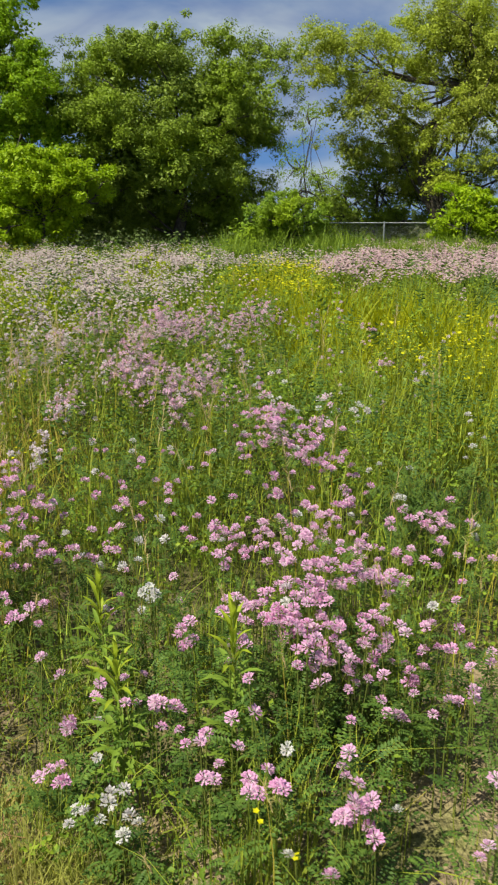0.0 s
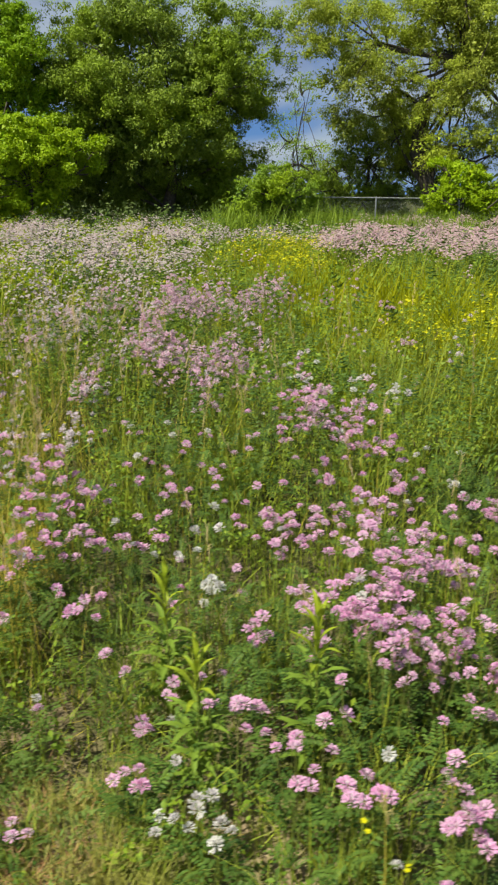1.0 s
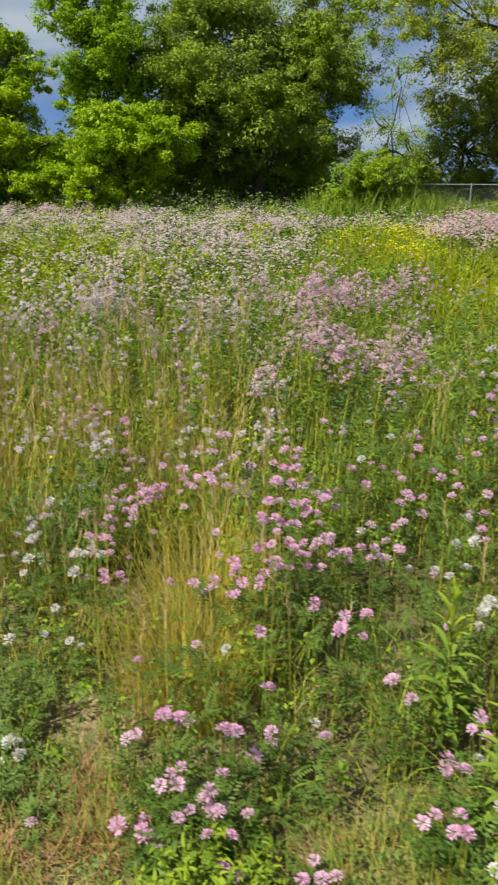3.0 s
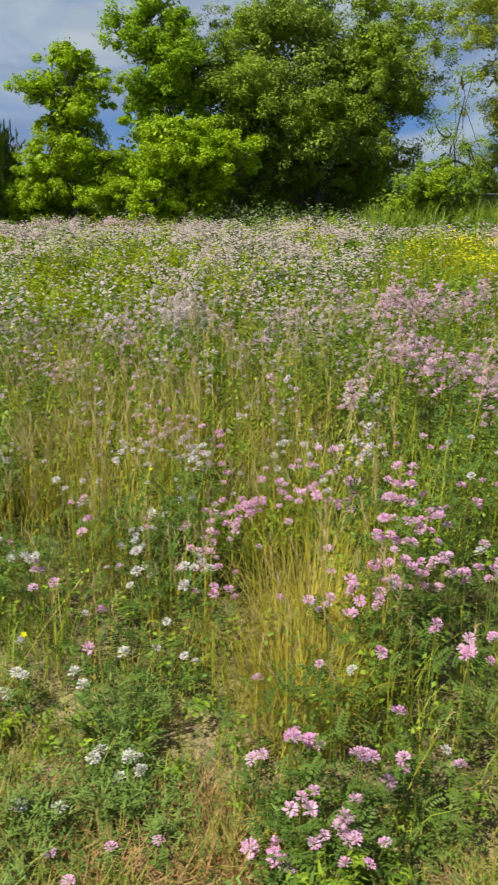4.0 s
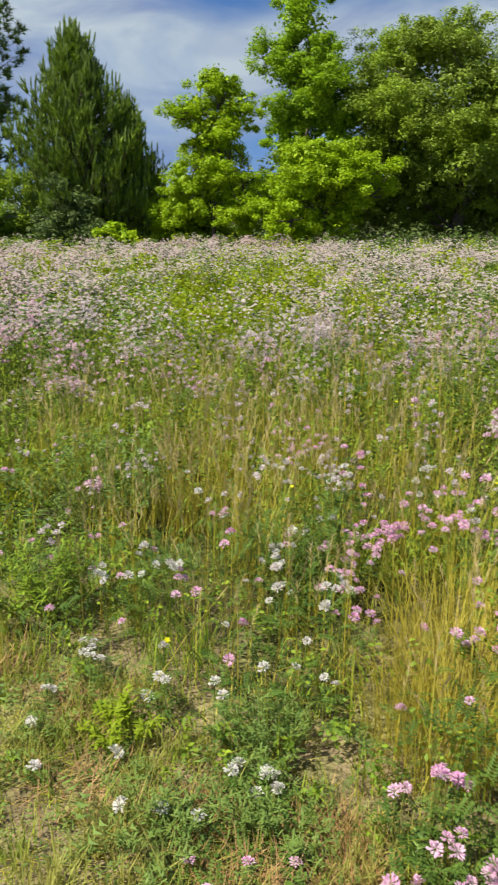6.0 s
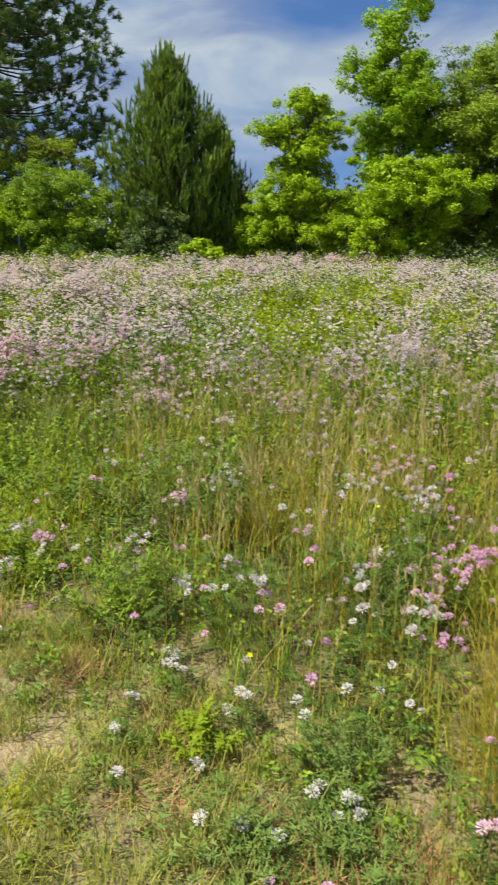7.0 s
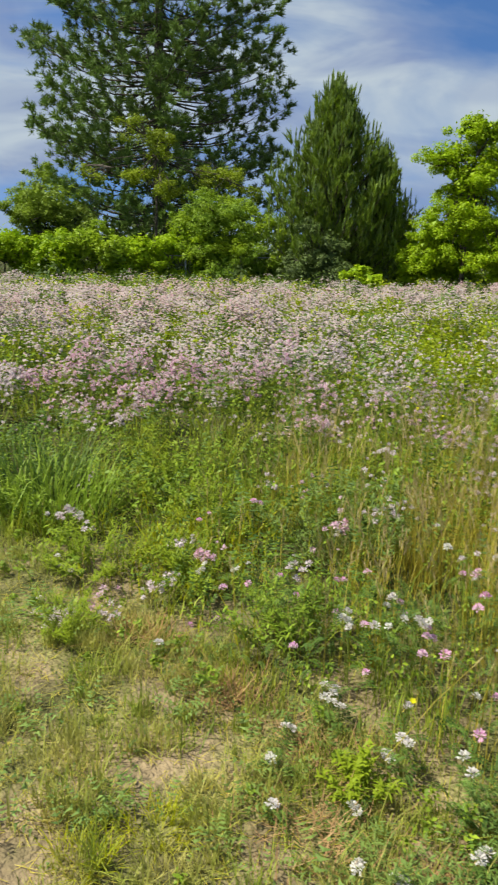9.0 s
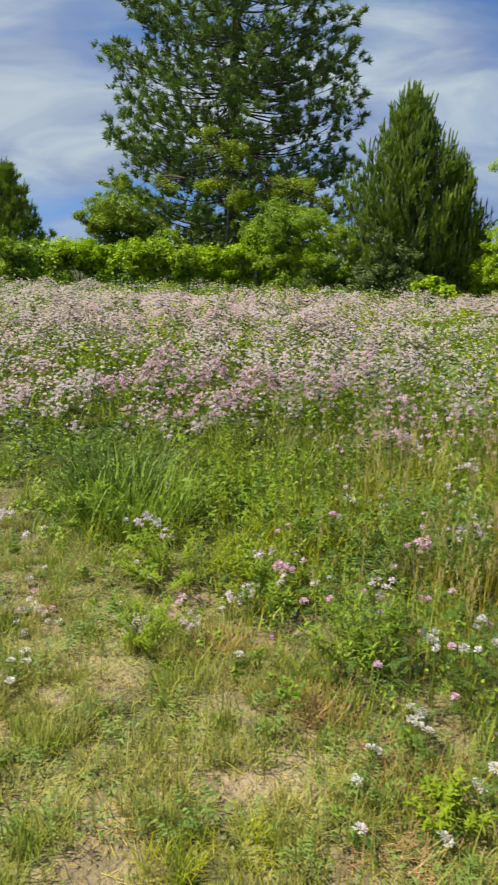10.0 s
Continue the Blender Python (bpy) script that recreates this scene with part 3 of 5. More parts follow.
def grow_grass():
    green, gold, turf = [], [], []
    for r0, r1, dens, wide in ((0.9, 3.2, 5500, 0.0036), (3.2, 6, 2300, 0.0068), (6, 12, 520, 0.0125), (12, 23.5, 200, 0.018)):
        x, y = points(r0, r1, dens)
        i = inside(x, y)
        x, y = keep(x, y, smooth(-0.25, 0.25, i) * (1 - 0.85 * np.clip(spots(x, y, LUSH_SPOTS), 0, 1)) * (1 - 0.75 * smooth(0.2, 0.55, lumps(x, y)) * (1 - np.clip(spots(x, y, GOLD_SPOTS), 0, 1))) * np.clip(0.45 + 0.8 * wavy(x, y, 0.6, 11) + 1.2 * spots(x, y, GOLD_SPOTS), 0.12, 1.0) * (1 - 0.6 * np.clip(spots(x, y, DRY_SPOTS), 0, 1)) * (0.10 + 0.90 * smooth(0.12, 0.45, clumps(x, y))))
        g = rng.rand(len(x)) < np.clip(spots(x, y, GOLD_SPOTS) * 0.9, 0, 1)
        h = tall(x, y) * rng.uniform(0.5, 1.15, len(x))
        form = BLADES if r0 < 3 else THIN if r0 < 6 else FAR_BLADES
        green.append(blades(x[~g], y[~g], h[~g], np.full((~g).sum(), wide) * rng.uniform(0.7, 1.4, (~g).sum()), 0.42, form))
        gold.append(blades(x[g], y[g], h[g] * 1.05, np.full(g.sum(), wide) * rng.uniform(0.7, 1.3, g.sum()), 0.2, form))
    stuff("meadow_grass", join(green), [GRASS], "tall green meadow grass growing dense among the flowers", "grass")
    stuff("yellow_green_grass", join(gold), [GOLD], "yellow-green fine meadow grass in loose sweeps", "grass")
    for r0, r1, dens in ((0.9, 3.4, 5000), (3.4, 6, 1300)):
        x, y = points(r0, r1, dens, -60, 80)
        i = inside(x, y)
        x, y = keep(x, y, smooth(0.8, 0.2, i) * np.clip(0.52 + 1.2 * wavy(x, y, 0.16, 6), 0.0, 1) * (1 - 0.93 * bare_at(x, y)))
        n = len(x)
        h = (rng.uniform(0.012, 0.05, n) + 0.07 * rng.rand(n) * smooth(-0.9, 0.1, inside(x, y))) * np.clip(1 + 0.7 * wavy(x, y, 0.2, 7), 0.4, 2)
        turf.append(blades(x, y, h * 0.95, rng.uniform(0.002, 0.004, n) * (1 if r0 < 2 else 1.3), 0.6, THIN if r0 < 2 else FAR_BLADES))
    # low leafy mats on the trodden edge
    x, y = points(0.9, 4.6, 1100, -60, 80)
    x, y = keep(x, y, smooth(0.5, 0.1, inside(x, y)) * smooth(-0.1, 0.3, wavy(x, y, 0.3, 10)) * (0.15 + 0.85 * smooth(0.1, 0.4, mound(x, y, 0.16))) * (1 - 0.95 * bare_at(x, y)))
    n = len(x)
    mats = scatter(SPRAY_FAR, onto(x, y, 0) + np.stack([0 * x, 0 * x, rng.uniform(0.005, 0.07, n)], -1), turned(rng.uniform(0, 6.28, n), rng.normal(0.1, 0.45, n)), rng.uniform(0.035, 0.085, n))
    stuff("low_weeds", mats, [MAT], "low feathery grey-green weeds creeping over the trodden edge", "weeds")
    # tussocks
    x, y = points(0.9, 5.0, 230, -60, 80)
    x, y = keep(x, y, smooth(0.5, 0.0, inside(x, y)) * smooth(-0.55, -0.2, wavy(x, y, 0.16, 6)) * (1 - bare_at(x, y)))
    k = rng.randint(14, 56, len(x))
    x, y, big = np.repeat(x, k), np.repeat(y, k), np.repeat(rng.uniform(0.5, 1.3, len(x)), k)
    x, y = x + rng.normal(0, 0.026, len(x)) * big, y + rng.normal(0, 0.026, len(x)) * big
    turf.append(blades(x, y, rng.uniform(0.04, 0.12, len(x)) * big, rng.uniform(0.0024, 0.0044, len(x)), 0.5, THIN))
    stuff("short_grass", join(turf), [TURF], "short sun-bleached grass on the trodden edge", "grass")
    x, y = points(0.8, 4.0, 620, -60, 80)
    x, y = keep(x, y, smooth(0.6, 0.1, inside(x, y)))
    n = len(x)
    straw = scatter(thin_blade(0.1), onto(x, y, 0.006), turned(rng.uniform(0, 6.28, n), rng.normal(1.45, 0.12, n)), np.stack([np.full(n, 0.0022), rng.uniform(0.03, 0.10, n), rng.uniform(0.03, 0.10, n)], -1))
    stuff("straw", straw, [DRY], "dry straw lying on the bare soil", "straw")
    # matted dead grass in patches at the edge
    dead = []
    for tx, ty, wide, n in THATCH_SPOTS:
        n = round(0.9 * n)
        x, y = rng.normal(tx, wide, n), rng.normal(ty, wide * 0.7, n)
        L = rng.uniform(0.04, 0.12, n)
        dead.append(scatter(THIN[1], onto(x, y, 0.004) + np.stack([0 * x, 0 * x, rng.uniform(0, 0.025, n)], -1), turned(rng.uniform(0, 6.28, n), rng.normal(1.35, 0.2, n)), np.stack([np.full(n, 0.003), L, L], -1)))
    stuff("dead_thatch", join(dead), [THATCH], "matted reddish-brown dead grass lying in patches", "dead grass")
    # thinner growth outside the walked view
    x, y = points(1.0, 23, 14, 0, 360)
    a, b = points(1.0, 11, 150, -92, 96)
    a, b = keep(a, b, smooth(-0.2, 0.4, inside(a, b)))
    x, y = np.concatenate([x, a]), np.concatenate([y, b])
    far, side = np.hypot(x + 0.7, y), np.degrees(np.arctan2(-(x + 0.7), y))
    x, y = keep(x, y, ((side > 69) | (side < np.where(far < 4, -52, np.where(far < 7, -36, -29)))) * 1.0)
    stuff("rough_grass", blades(x, y, rng.uniform(0.1, 0.4, len(x)), rng.uniform(0.012, 0.024, len(x)), 0.3, FAR_BLADES), [GRASS], "rough green grass round the meadow", "grass")


def tan_at(x, y):
    """A thin share of dry stalks across the open middle of the meadow."""
    return 0.14 * smooth(-0.6, -1.3, x) * smooth(-4.2, -3.0, x) * smooth(2.0, 2.8, y) * smooth(7, 5, y)


def grow_dry():
    out = []
    for r0, r1, dens, wide in ((1.0, 5.2, 600, 0.0042), (5.2, 12, 80, 0.0046)):
        x, y = points(r0, r1, dens)
        x, y = keep(x, y, np.clip(spots(x, y, DRY_SPOTS) + 0.02 + tan_at(x, y), 0, 1) * smooth(0.1, 0.4, inside(x, y)) * (0.1 + 0.9 * smooth(0.1, 0.5, clumps(x, y))))
        n = len(x)
        h = (tall(x, y) + 0.10) * rng.uniform(0.8, 1.25, n)
        out.append(scatter(REED, onto(x, y), turned(rng.uniform(0, 6.28, n), rng.normal(0, 0.1, n)), np.stack([np.full(n, wide), h, h], -1)))
    for r0, r1, dens in ((1.0, 5.2, 1300),):
        x, y = points(r0, r1, dens)
        x, y = keep(x, y, np.clip(spots(x, y, DRY_SPOTS) + 0.04 + tan_at(x, y), 0, 1) * smooth(0.0, 0.3, inside(x, y)) * (0.1 + 0.9 * smooth(0.1, 0.5, clumps(x, y))))
        n = len(x)
        out.append(blades(x, y, tall(x, y) * rng.uniform(0.5, 1.1, n), np.full(n, 0.003), 0.16, THIN))
    stuff("dry_grass", join(out), [DRY, SEED], "tan dry grass with pinkish seed heads", "grass")


def grow_vetch_leaves():
    out = []
    for r0, r1, dens, size, shape in ((0.9, 3.3, 1850, 0.059, SPRAY), (3.3, 6, 1300, 0.085, SPRAY_FAR), (6, 12, 420, 0.14, SPRAY_FAR), (12, 23, 60, 0.25, SPRAY_FAR)):
        x, y = points(r0, r1, dens)
        i = inside(x, y)
        low = np.clip(spots(x, y, LUSH_SPOTS) * 0.7 + 0.08 + 0.3 * pink_at(x, y) + 0.9 * smooth(0.25, 0.6, lumps(x, y)), 0, 1) * (1 - 0.7 * np.clip(spots(x, y, GOLD_SPOTS), 0, 1))
        gap = 0.08 if r0 < 6 else 0.45
        low = low * (gap + (1 - gap) * smooth(0.15, 0.5, clumps(x, y)))
        x, y = keep(x, y, low * np.clip(smooth(-0.5, 0.25, i + 0.35 * wavy(x, y, 0.16, 8)), 0.04 + 0.16 * (wavy(x, y, 0.25, 9) > 0.25), 1))
        n = len(x)
        z = tall(x, y) * np.sqrt(rng.uniform(0.05, 0.9, n))
        size = size * np.clip(tall(x, y) / 0.22, 0.5, 1)
        out.append(scatter(shape, onto(x, y, 0) + np.stack([0 * z, 0 * z, z], -1), turned(rng.uniform(0, 6.28, n), rng.normal(0.35, 0.6, n), rng.normal(0, 0.5, n)), size * rng.uniform(0.5, 1.3, n)))
    stuff("vetch_foliage", join(out), [VETCH], "feathery dark green vetch foliage under the blooms", "foliage")


def grow_herbs():
    """Low clumps of broader leaves between the grasses."""
    out = []
    for r0, r1, dens, size, rad, per in ((1.0, 4.2, 70, 0.019, 0.075, 30), (4.2, 8, 50, 0.030, 0.13, 44), (8, 14, 20, 0.05, 0.2, 40), (14, 23.5, 8, 0.08, 0.3, 40)):
        x, y = points(r0, r1, dens)
        x, y = keep(x, y, np.maximum(smooth(-0.3, 0.3, inside(x, y)), 0.12) * np.clip(0.15 + 0.8 * lumps(x, y) + 0.7 * clumps(x, y), 0.1, 1))
        h = tall(x, y)
        low = np.clip(h / 0.3, 0.25, 1)
        out.append(clump_leaves(onto(x, y) + np.stack([0 * h, 0 * h, h * rng.uniform(0.35, 0.75, len(x))], -1), rad * low * rng.uniform(0.6, 1.3, len(x)), per, size, rng, 1.0, LEAF if r0 < 4 else LEAF_FINE))
    gold = []
    for r0, r1, dens, size, rad in ((4.2, 8, 110, 0.034, 0.12), (8, 14, 45, 0.052, 0.2), (14, 22, 10, 0.09, 0.3)):
        x, y = points(r0, r1, dens)
        x, y = keep(x, y, np.maximum(smooth(0.2, 0.6, spots(x, y, GOLD_SPOTS)), (0.5 if r0 > 7 else 0.12) * smooth(0.05, 0.4, wavy(x, y, 0.5, 13))) * (x < -1.2) * (y > 4.6) * smooth(0.0, 0.4, clumps(x, y)))
        h = tall(x, y)
        gold.append(clump_leaves(onto(x, y) + np.stack([0 * h, 0 * h, h * rng.uniform(0.65, 1.02, len(x))], -1), rad * rng.uniform(0.6, 1.3, len(x)), 34, size, rng, 0.8, LEAF_FINE))
    stuff("yellow_green_herbs", join(gold), [FRESH], "yellow-green leafy herbs in patches over the meadow", "foliage")
    stuff("meadow_herbs", join(out), [HERB], "leafy light green herbs between the grasses", "foliage")


def heads_at(x, y, size, shape):
    n = len(x)
    z = tall(x, y) * rng.uniform(0.80, 1.06, n)
    return scatter(shape, onto(x, y) + np.stack([0 * z, 0 * z, z], -1), turned(rng.uniform(0, 6.28, n), rng.normal(0, 0.35, n)), size * rng.uniform(0.5, 1.2, n))


def clustered(x, y, count, spread):
    """Several heads round each place."""
    k = rng.randint(1, count + 1, len(x))
    x, y = np.repeat(x, k), np.repeat(y, k)
    return x + rng.normal(0, spread, len(x)), y + rng.normal(0, spread, len(x))


def grow_blooms():
    pink, dusk, white, pale, faded, yellow = [], [], [], [], [], []
    # farther rings take duller petals; the dulling with distance is in the colour
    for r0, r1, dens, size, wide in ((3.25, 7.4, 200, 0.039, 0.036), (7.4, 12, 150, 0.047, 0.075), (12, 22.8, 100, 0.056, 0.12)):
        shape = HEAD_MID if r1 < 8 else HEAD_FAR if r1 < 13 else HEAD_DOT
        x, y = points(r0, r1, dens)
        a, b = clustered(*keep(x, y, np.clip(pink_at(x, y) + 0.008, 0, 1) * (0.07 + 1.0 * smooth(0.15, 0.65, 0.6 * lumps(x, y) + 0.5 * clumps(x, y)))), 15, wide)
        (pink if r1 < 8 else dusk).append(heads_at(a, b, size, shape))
        x, y = points(r0, r1, dens)
        p = np.clip(pale_at(x, y) * (1 if r0 > 6 else 0.6) + (0.05 * smooth(-1, -2, x) if r0 > 6 else 0.03) + 0.08 * smooth(-0.4, -0.9, x) * smooth(2.8, 3.6, y) * np.maximum(smooth(-3.0, -2.5, x), smooth(3.9, 4.6, y)), 0, 1) * (1 - 0.8 * np.clip(spots(x, y, GOLD_SPOTS), 0, 1))
        a, b = clustered(*keep(x, y, p * (0.07 + 1.0 * smooth(0.15, 0.65, 0.6 * lumps(x, y) + 0.5 * clumps(x, y)))), 13, wide)
        (white if r1 < 8 else pale).append(heads_at(a, b, size, shape))
    # fading heads, thick across the open middle
    for r0, r1, dens, size in ((3.4, 6.2, 150, 0.034), (6.2, 10, 90, 0.042)):
        x, y = points(r0, r1, dens)
        far = np.hypot(x + 0.7, y)
        p = smooth(-0.2, -1.0, x) * smooth(3.4, 5.2, far) * np.maximum(smooth(-3.0, -2.5, x), smooth(4.0, 4.7, y + 0.45 * smooth(-4.4, -5.2, x))) * (1 - 0.7 * np.clip(spots(x, y, GOLD_SPOTS), 0, 1)) * (1 - 0.6 * np.clip(spots(x, y, LUSH_SPOTS), 0, 1))
        x, y = clustered(*keep(x, y, 0.50 * p * (0.1 + smooth(0.1, 0.6, 0.5 * lumps(x, y) + 0.6 * clumps(x, y)))), 10, 0.06)
        faded.append(heads_at(x, y, size, HEAD_MID if r1 < 7 else HEAD_FAR))
    stuff("faded_flowers", join(faded), [DULLED, WHITE], "fading dusty pink flowers over the open meadow", "flowers")
    stuff("pink_flowers", join(pink), [ROSE, BLUSH], "rounded pink vetch flowers spread over the meadow", "flowers")
    stuff("dusky_flowers", join(dusk), [DUSK, DULLED], "dusky pink flowers in broad patches over the meadow", "flowers")
    stuff("white_flowers", join(white), [BLUSH, KEEL], "small white and blush flowers in loose groups", "flowers")
    stuff("pale_flowers", join(pale), [WHITE, DULLED], "whitish pale flowers spread over the meadow", "flowers")
    for r0, r1, dens, size in ((1.5, 5, 26, 0.024), (5, 9, 110, 0.028), (9, 15, 130, 0.042)):
        x, y = points(r0, r1, dens)
        x, y = clustered(*keep(x, y, np.clip(smooth(0.25, 0.7, spots(x, y, YELLOW_SPOTS)) + 0.004, 0, 1)), 5, 0.08)
        i = inside(x, y) > 0.1
        x, y = x[i], y[i]
        yellow.append(heads_at(x, y, size, BLOOM))
    stuff("yellow_flowers", join(yellow), [YELLOW], "small bright yellow meadow flowers", "flowers")


grow_grass()
grow_dry()
grow_vetch_leaves()
grow_herbs()
grow_blooms()


# ---- single plants near the path ----
def leaf_mesh(name, shape, mat):
    return raw(name, shape[0], shape[1], [mat], shape[2])


LEAF_DATA = [leaf_mesh("leaf", SPRAY, VETCH)]
HEAD_PINK = [raw("flower_head", h[0], h[1], [PINK, KEEL], h[2]) for h in HEADS]
HEAD_WHITE = [raw("flower_head", h[0], h[1], [CREAM, CREAM], h[2]) for h in HEADS]


def make_vetch(heads, high, head_mesh, label, seed):
    """A sprawling plant: stems that carry rounded flower heads, and feathered leaves."""
    r = np.random.RandomState(seed)
    root = new("crown_vetch")
    tagged(root, label, "flower", "vetch plants beside the path")
    for k in range(heads):
        a = r.uniform(0, 6.28)
        out = r.uniform(0.012, (0.05 + 0.05 * high) * (1 if heads > 2 else 0.5))
        top = high * r.uniform(0.85, 1.08)
        line = [(0.012 * math.cos(a), 0.012 * math.sin(a), -0.01), (out * 0.5 * math.cos(a), out * 0.5 * math.sin(a), top * 0.55), (out * math.cos(a), out * math.sin(a), top)]
        stem = part("stem", tube(line, [0.0022, 0.0018, 0.0013], 4), [STEM], root)
        o = new("flower_head", head_mesh[k % len(head_mesh)])
        o.parent = stem
        o.matrix_basis = pose(*line[2], r.normal(0, 20), r.normal(0, 20), r.uniform(0, 360)) @ Matrix.Scale(r.uniform(0.029, 0.044), 4)
    for k in range(6):
        o = new("leaf", LEAF_DATA[0])
        o.parent = root
        a = r.uniform(0, 360)
        o.matrix_basis = pose(0.02 * math.cos(a), 0.02 * math.sin(a), high * r.uniform(0.12, 0.8), r.uniform(-10, 30), 0, a) @ Matrix.Scale(r.uniform(0.06, 0.10), 4)
    return root


# groups of plants: x, y, how many heads
PINK_TUFTS = [(0.68, 2.33, 3), (0.67, 2.11, 3), (0.63, 1.91, 2), (0.62, 1.77, 2), (0.56, 1.63, 2), (0.5, 1.28, 2), (0.5, 1.64, 2), (0.5, 1.76, 3), (0.48, 1.23, 3), (0.47, 2.29, 26), (0.44, 1.66, 1), (0.41, 1.7, 1), (0.38, 1.77, 8), (0.35, 2.8, 10), (0.34, 2.05, 5), (0.32, 2.5, 4), (0.26, 3.03, 11), (0.26, 2.68, 6), (0.26, 1.33, 1), (0.25, 1.24, 5), (0.24, 1.78, 8), (0.23, 1.3, 3), (0.23, 2.08, 4), (0.21, 1.25, 2), (0.21, 1.56, 1), (0.2, 1.35, 2), (0.19, 1.89, 9), (0.19, 1.21, 1), (0.18, 1.38, 1), (0.16, 2.53, 3), (0.15, 1.79, 17), (0.15, 1.64, 2)]
PINK_TUFTS += [(0.13, 2.18, 7), (0.1, 2.68, 4), (0.06, 3.22, 21), (0.05, 1.93, 16), (0.03, 1.34, 3), (0.03, 2.07, 1), (0.02, 1.49, 2), (0.01, 2.49, 19), (-0.03, 1.37, 4), (-0.05, 1.5, 2), (-0.08, 1.45, 1), (-0.08, 2.12, 1), (-0.09, 2.83, 2), (-0.12, 1.47, 5), (-0.16, 1.82, 3), (-0.18, 1.55, 1), (-0.2, 1.62, 4), (-0.23, 1.93, 3), (-0.24, 1.59, 3), (-0.29, 2.76, 4), (-0.3, 2.59, 3), (-0.36, 1.75, 3), (-0.42, 1.55, 3), (-0.43, 2.28, 1), (-0.44, 1.64, 1), (-0.48, 1.66, 1), (-0.5, 1.59, 3), (-0.52, 2.64, 7), (-0.53, 1.87, 1), (-0.59, 2.32, 2), (-0.6, 2.6, 2), (-0.61, 2.07, 4)]
PINK_TUFTS += [(-0.62, 1.86, 2), (-0.7, 1.99, 2), (-0.72, 1.5, 2), (-0.74, 1.72, 1), (-0.76, 2.34, 8), (-0.77, 2.11, 2), (-0.78, 1.52, 1), (-0.78, 1.48, 1), (-0.84, 2.47, 18), (-0.87, 1.87, 2), (-0.9, 1.79, 1), (-0.95, 1.48, 2), (-0.95, 2.1, 1), (-0.96, 2.21, 6), (-0.97, 1.67, 7), (-1.0, 2.39, 2), (-1.02, 1.53, 3), (-1.07, 1.58, 3), (-1.09, 1.75, 1), (-1.1, 2.21, 2), (-1.1, 1.9, 1), (-1.12, 2.9, 6), (-1.14, 1.62, 2), (-1.15, 2.46, 2), (-1.16, 1.77, 5), (-1.17, 3.11, 4), (-1.21, 1.59, 3), (-1.24, 2.8, 2), (-1.24, 2.02, 1), (-1.25, 1.77, 2), (-1.35, 3.07, 9), (-1.44, 2.86, 9)]
PINK_TUFTS += [(-1.45, 1.6, 1), (-1.48, 2.37, 4), (-1.54, 2.8, 6), (-1.56, 3.19, 3), (-1.57, 1.55, 1), (-1.61, 1.52, 1), (-1.61, 3.41, 5), (-1.69, 1.56, 1), (-1.75, 2.82, 3), (-1.77, 2.17, 1), (-1.81, 2.18, 1), (-1.91, 2.53, 1), (-1.95, 2.56, 2), (-1.96, 3.82, 7), (-2.03, 2.94, 3), (-2.15, 2.43, 3), (-2.21, 2.58, 1), (-2.21, 2.27, 1), (-2.27, 2.56, 1), (-2.31, 2.51, 1), (-2.43, 2.28, 1), (-2.45, 2.75, 2), (-2.49, 2.42, 1), (-2.51, 2.89, 1), (-2.6, 2.53, 1), (-2.7, 2.46, 1), (-2.78, 2.44, 1), (-2.91, 2.41, 1), (-2.91, 2.31, 2), (-3.29, 3.36, 2), (-3.46, 2.95, 1), (-3.5, 3.09, 1)]
PINK_TUFTS += [(-4.0, 1.9, 4)]
WHITE_TUFTS = [(1.0, 3.3, 3), (0.65, 2.85, 1), (0.59, 2.75, 2), (0.54, 3.5, 3), (0.38, 1.4, 1), (0.3, 3.75, 3), (0.14, 3.84, 5), (0.08, 1.33, 1), (0.08, 1.26, 1), (-0.27, 1.36, 1), (-0.28, 1.4, 1), (-0.31, 1.39, 4), (-0.34, 2.06, 3), (-0.4, 1.68, 1), (-0.4, 1.57, 1), (-0.44, 2.02, 1), (-0.45, 2.31, 1), (-0.83, 1.81, 1), (-0.88, 2.19, 1), (-1.03, 1.9, 1), (-1.34, 3.36, 3), (-1.4, 2.08, 1), (-1.45, 3.11, 2), (-1.47, 2.15, 1), (-1.49, 2.37, 3), (-1.52, 1.83, 3), (-1.56, 2.26, 1), (-1.57, 1.84, 1), (-1.61, 2.18, 1), (-1.62, 2.97, 2), (-1.64, 3.2, 4), (-1.65, 1.87, 1)]
WHITE_TUFTS += [(-1.67, 1.83, 1), (-1.68, 2.06, 1), (-1.72, 1.66, 1), (-1.75, 2.82, 3), (-1.75, 2.53, 1), (-1.75, 3.12, 2), (-1.76, 2.04, 1), (-1.78, 2.62, 3), (-1.79, 1.67, 2), (-1.8, 2.05, 1), (-1.86, 2.26, 1), (-1.9, 1.66, 2), (-1.9, 3.31, 4), (-1.96, 2.05, 2), (-2.0, 2.09, 2), (-2.0, 1.85, 2), (-2.02, 2.15, 1), (-2.11, 2.47, 2), (-2.2, 1.73, 1), (-2.24, 2.14, 3), (-2.25, 2.43, 3), (-2.32, 1.86, 2), (-2.32, 3.24, 2), (-2.36, 1.98, 2), (-2.69, 3.0, 2), (-2.79, 2.76, 1), (-2.79, 2.88, 1), (-2.91, 2.71, 1), (-2.99, 2.15, 1), (-3.01, 2.7, 2), (-3.21, 2.68, 1), (-3.25, 2.64, 2)]
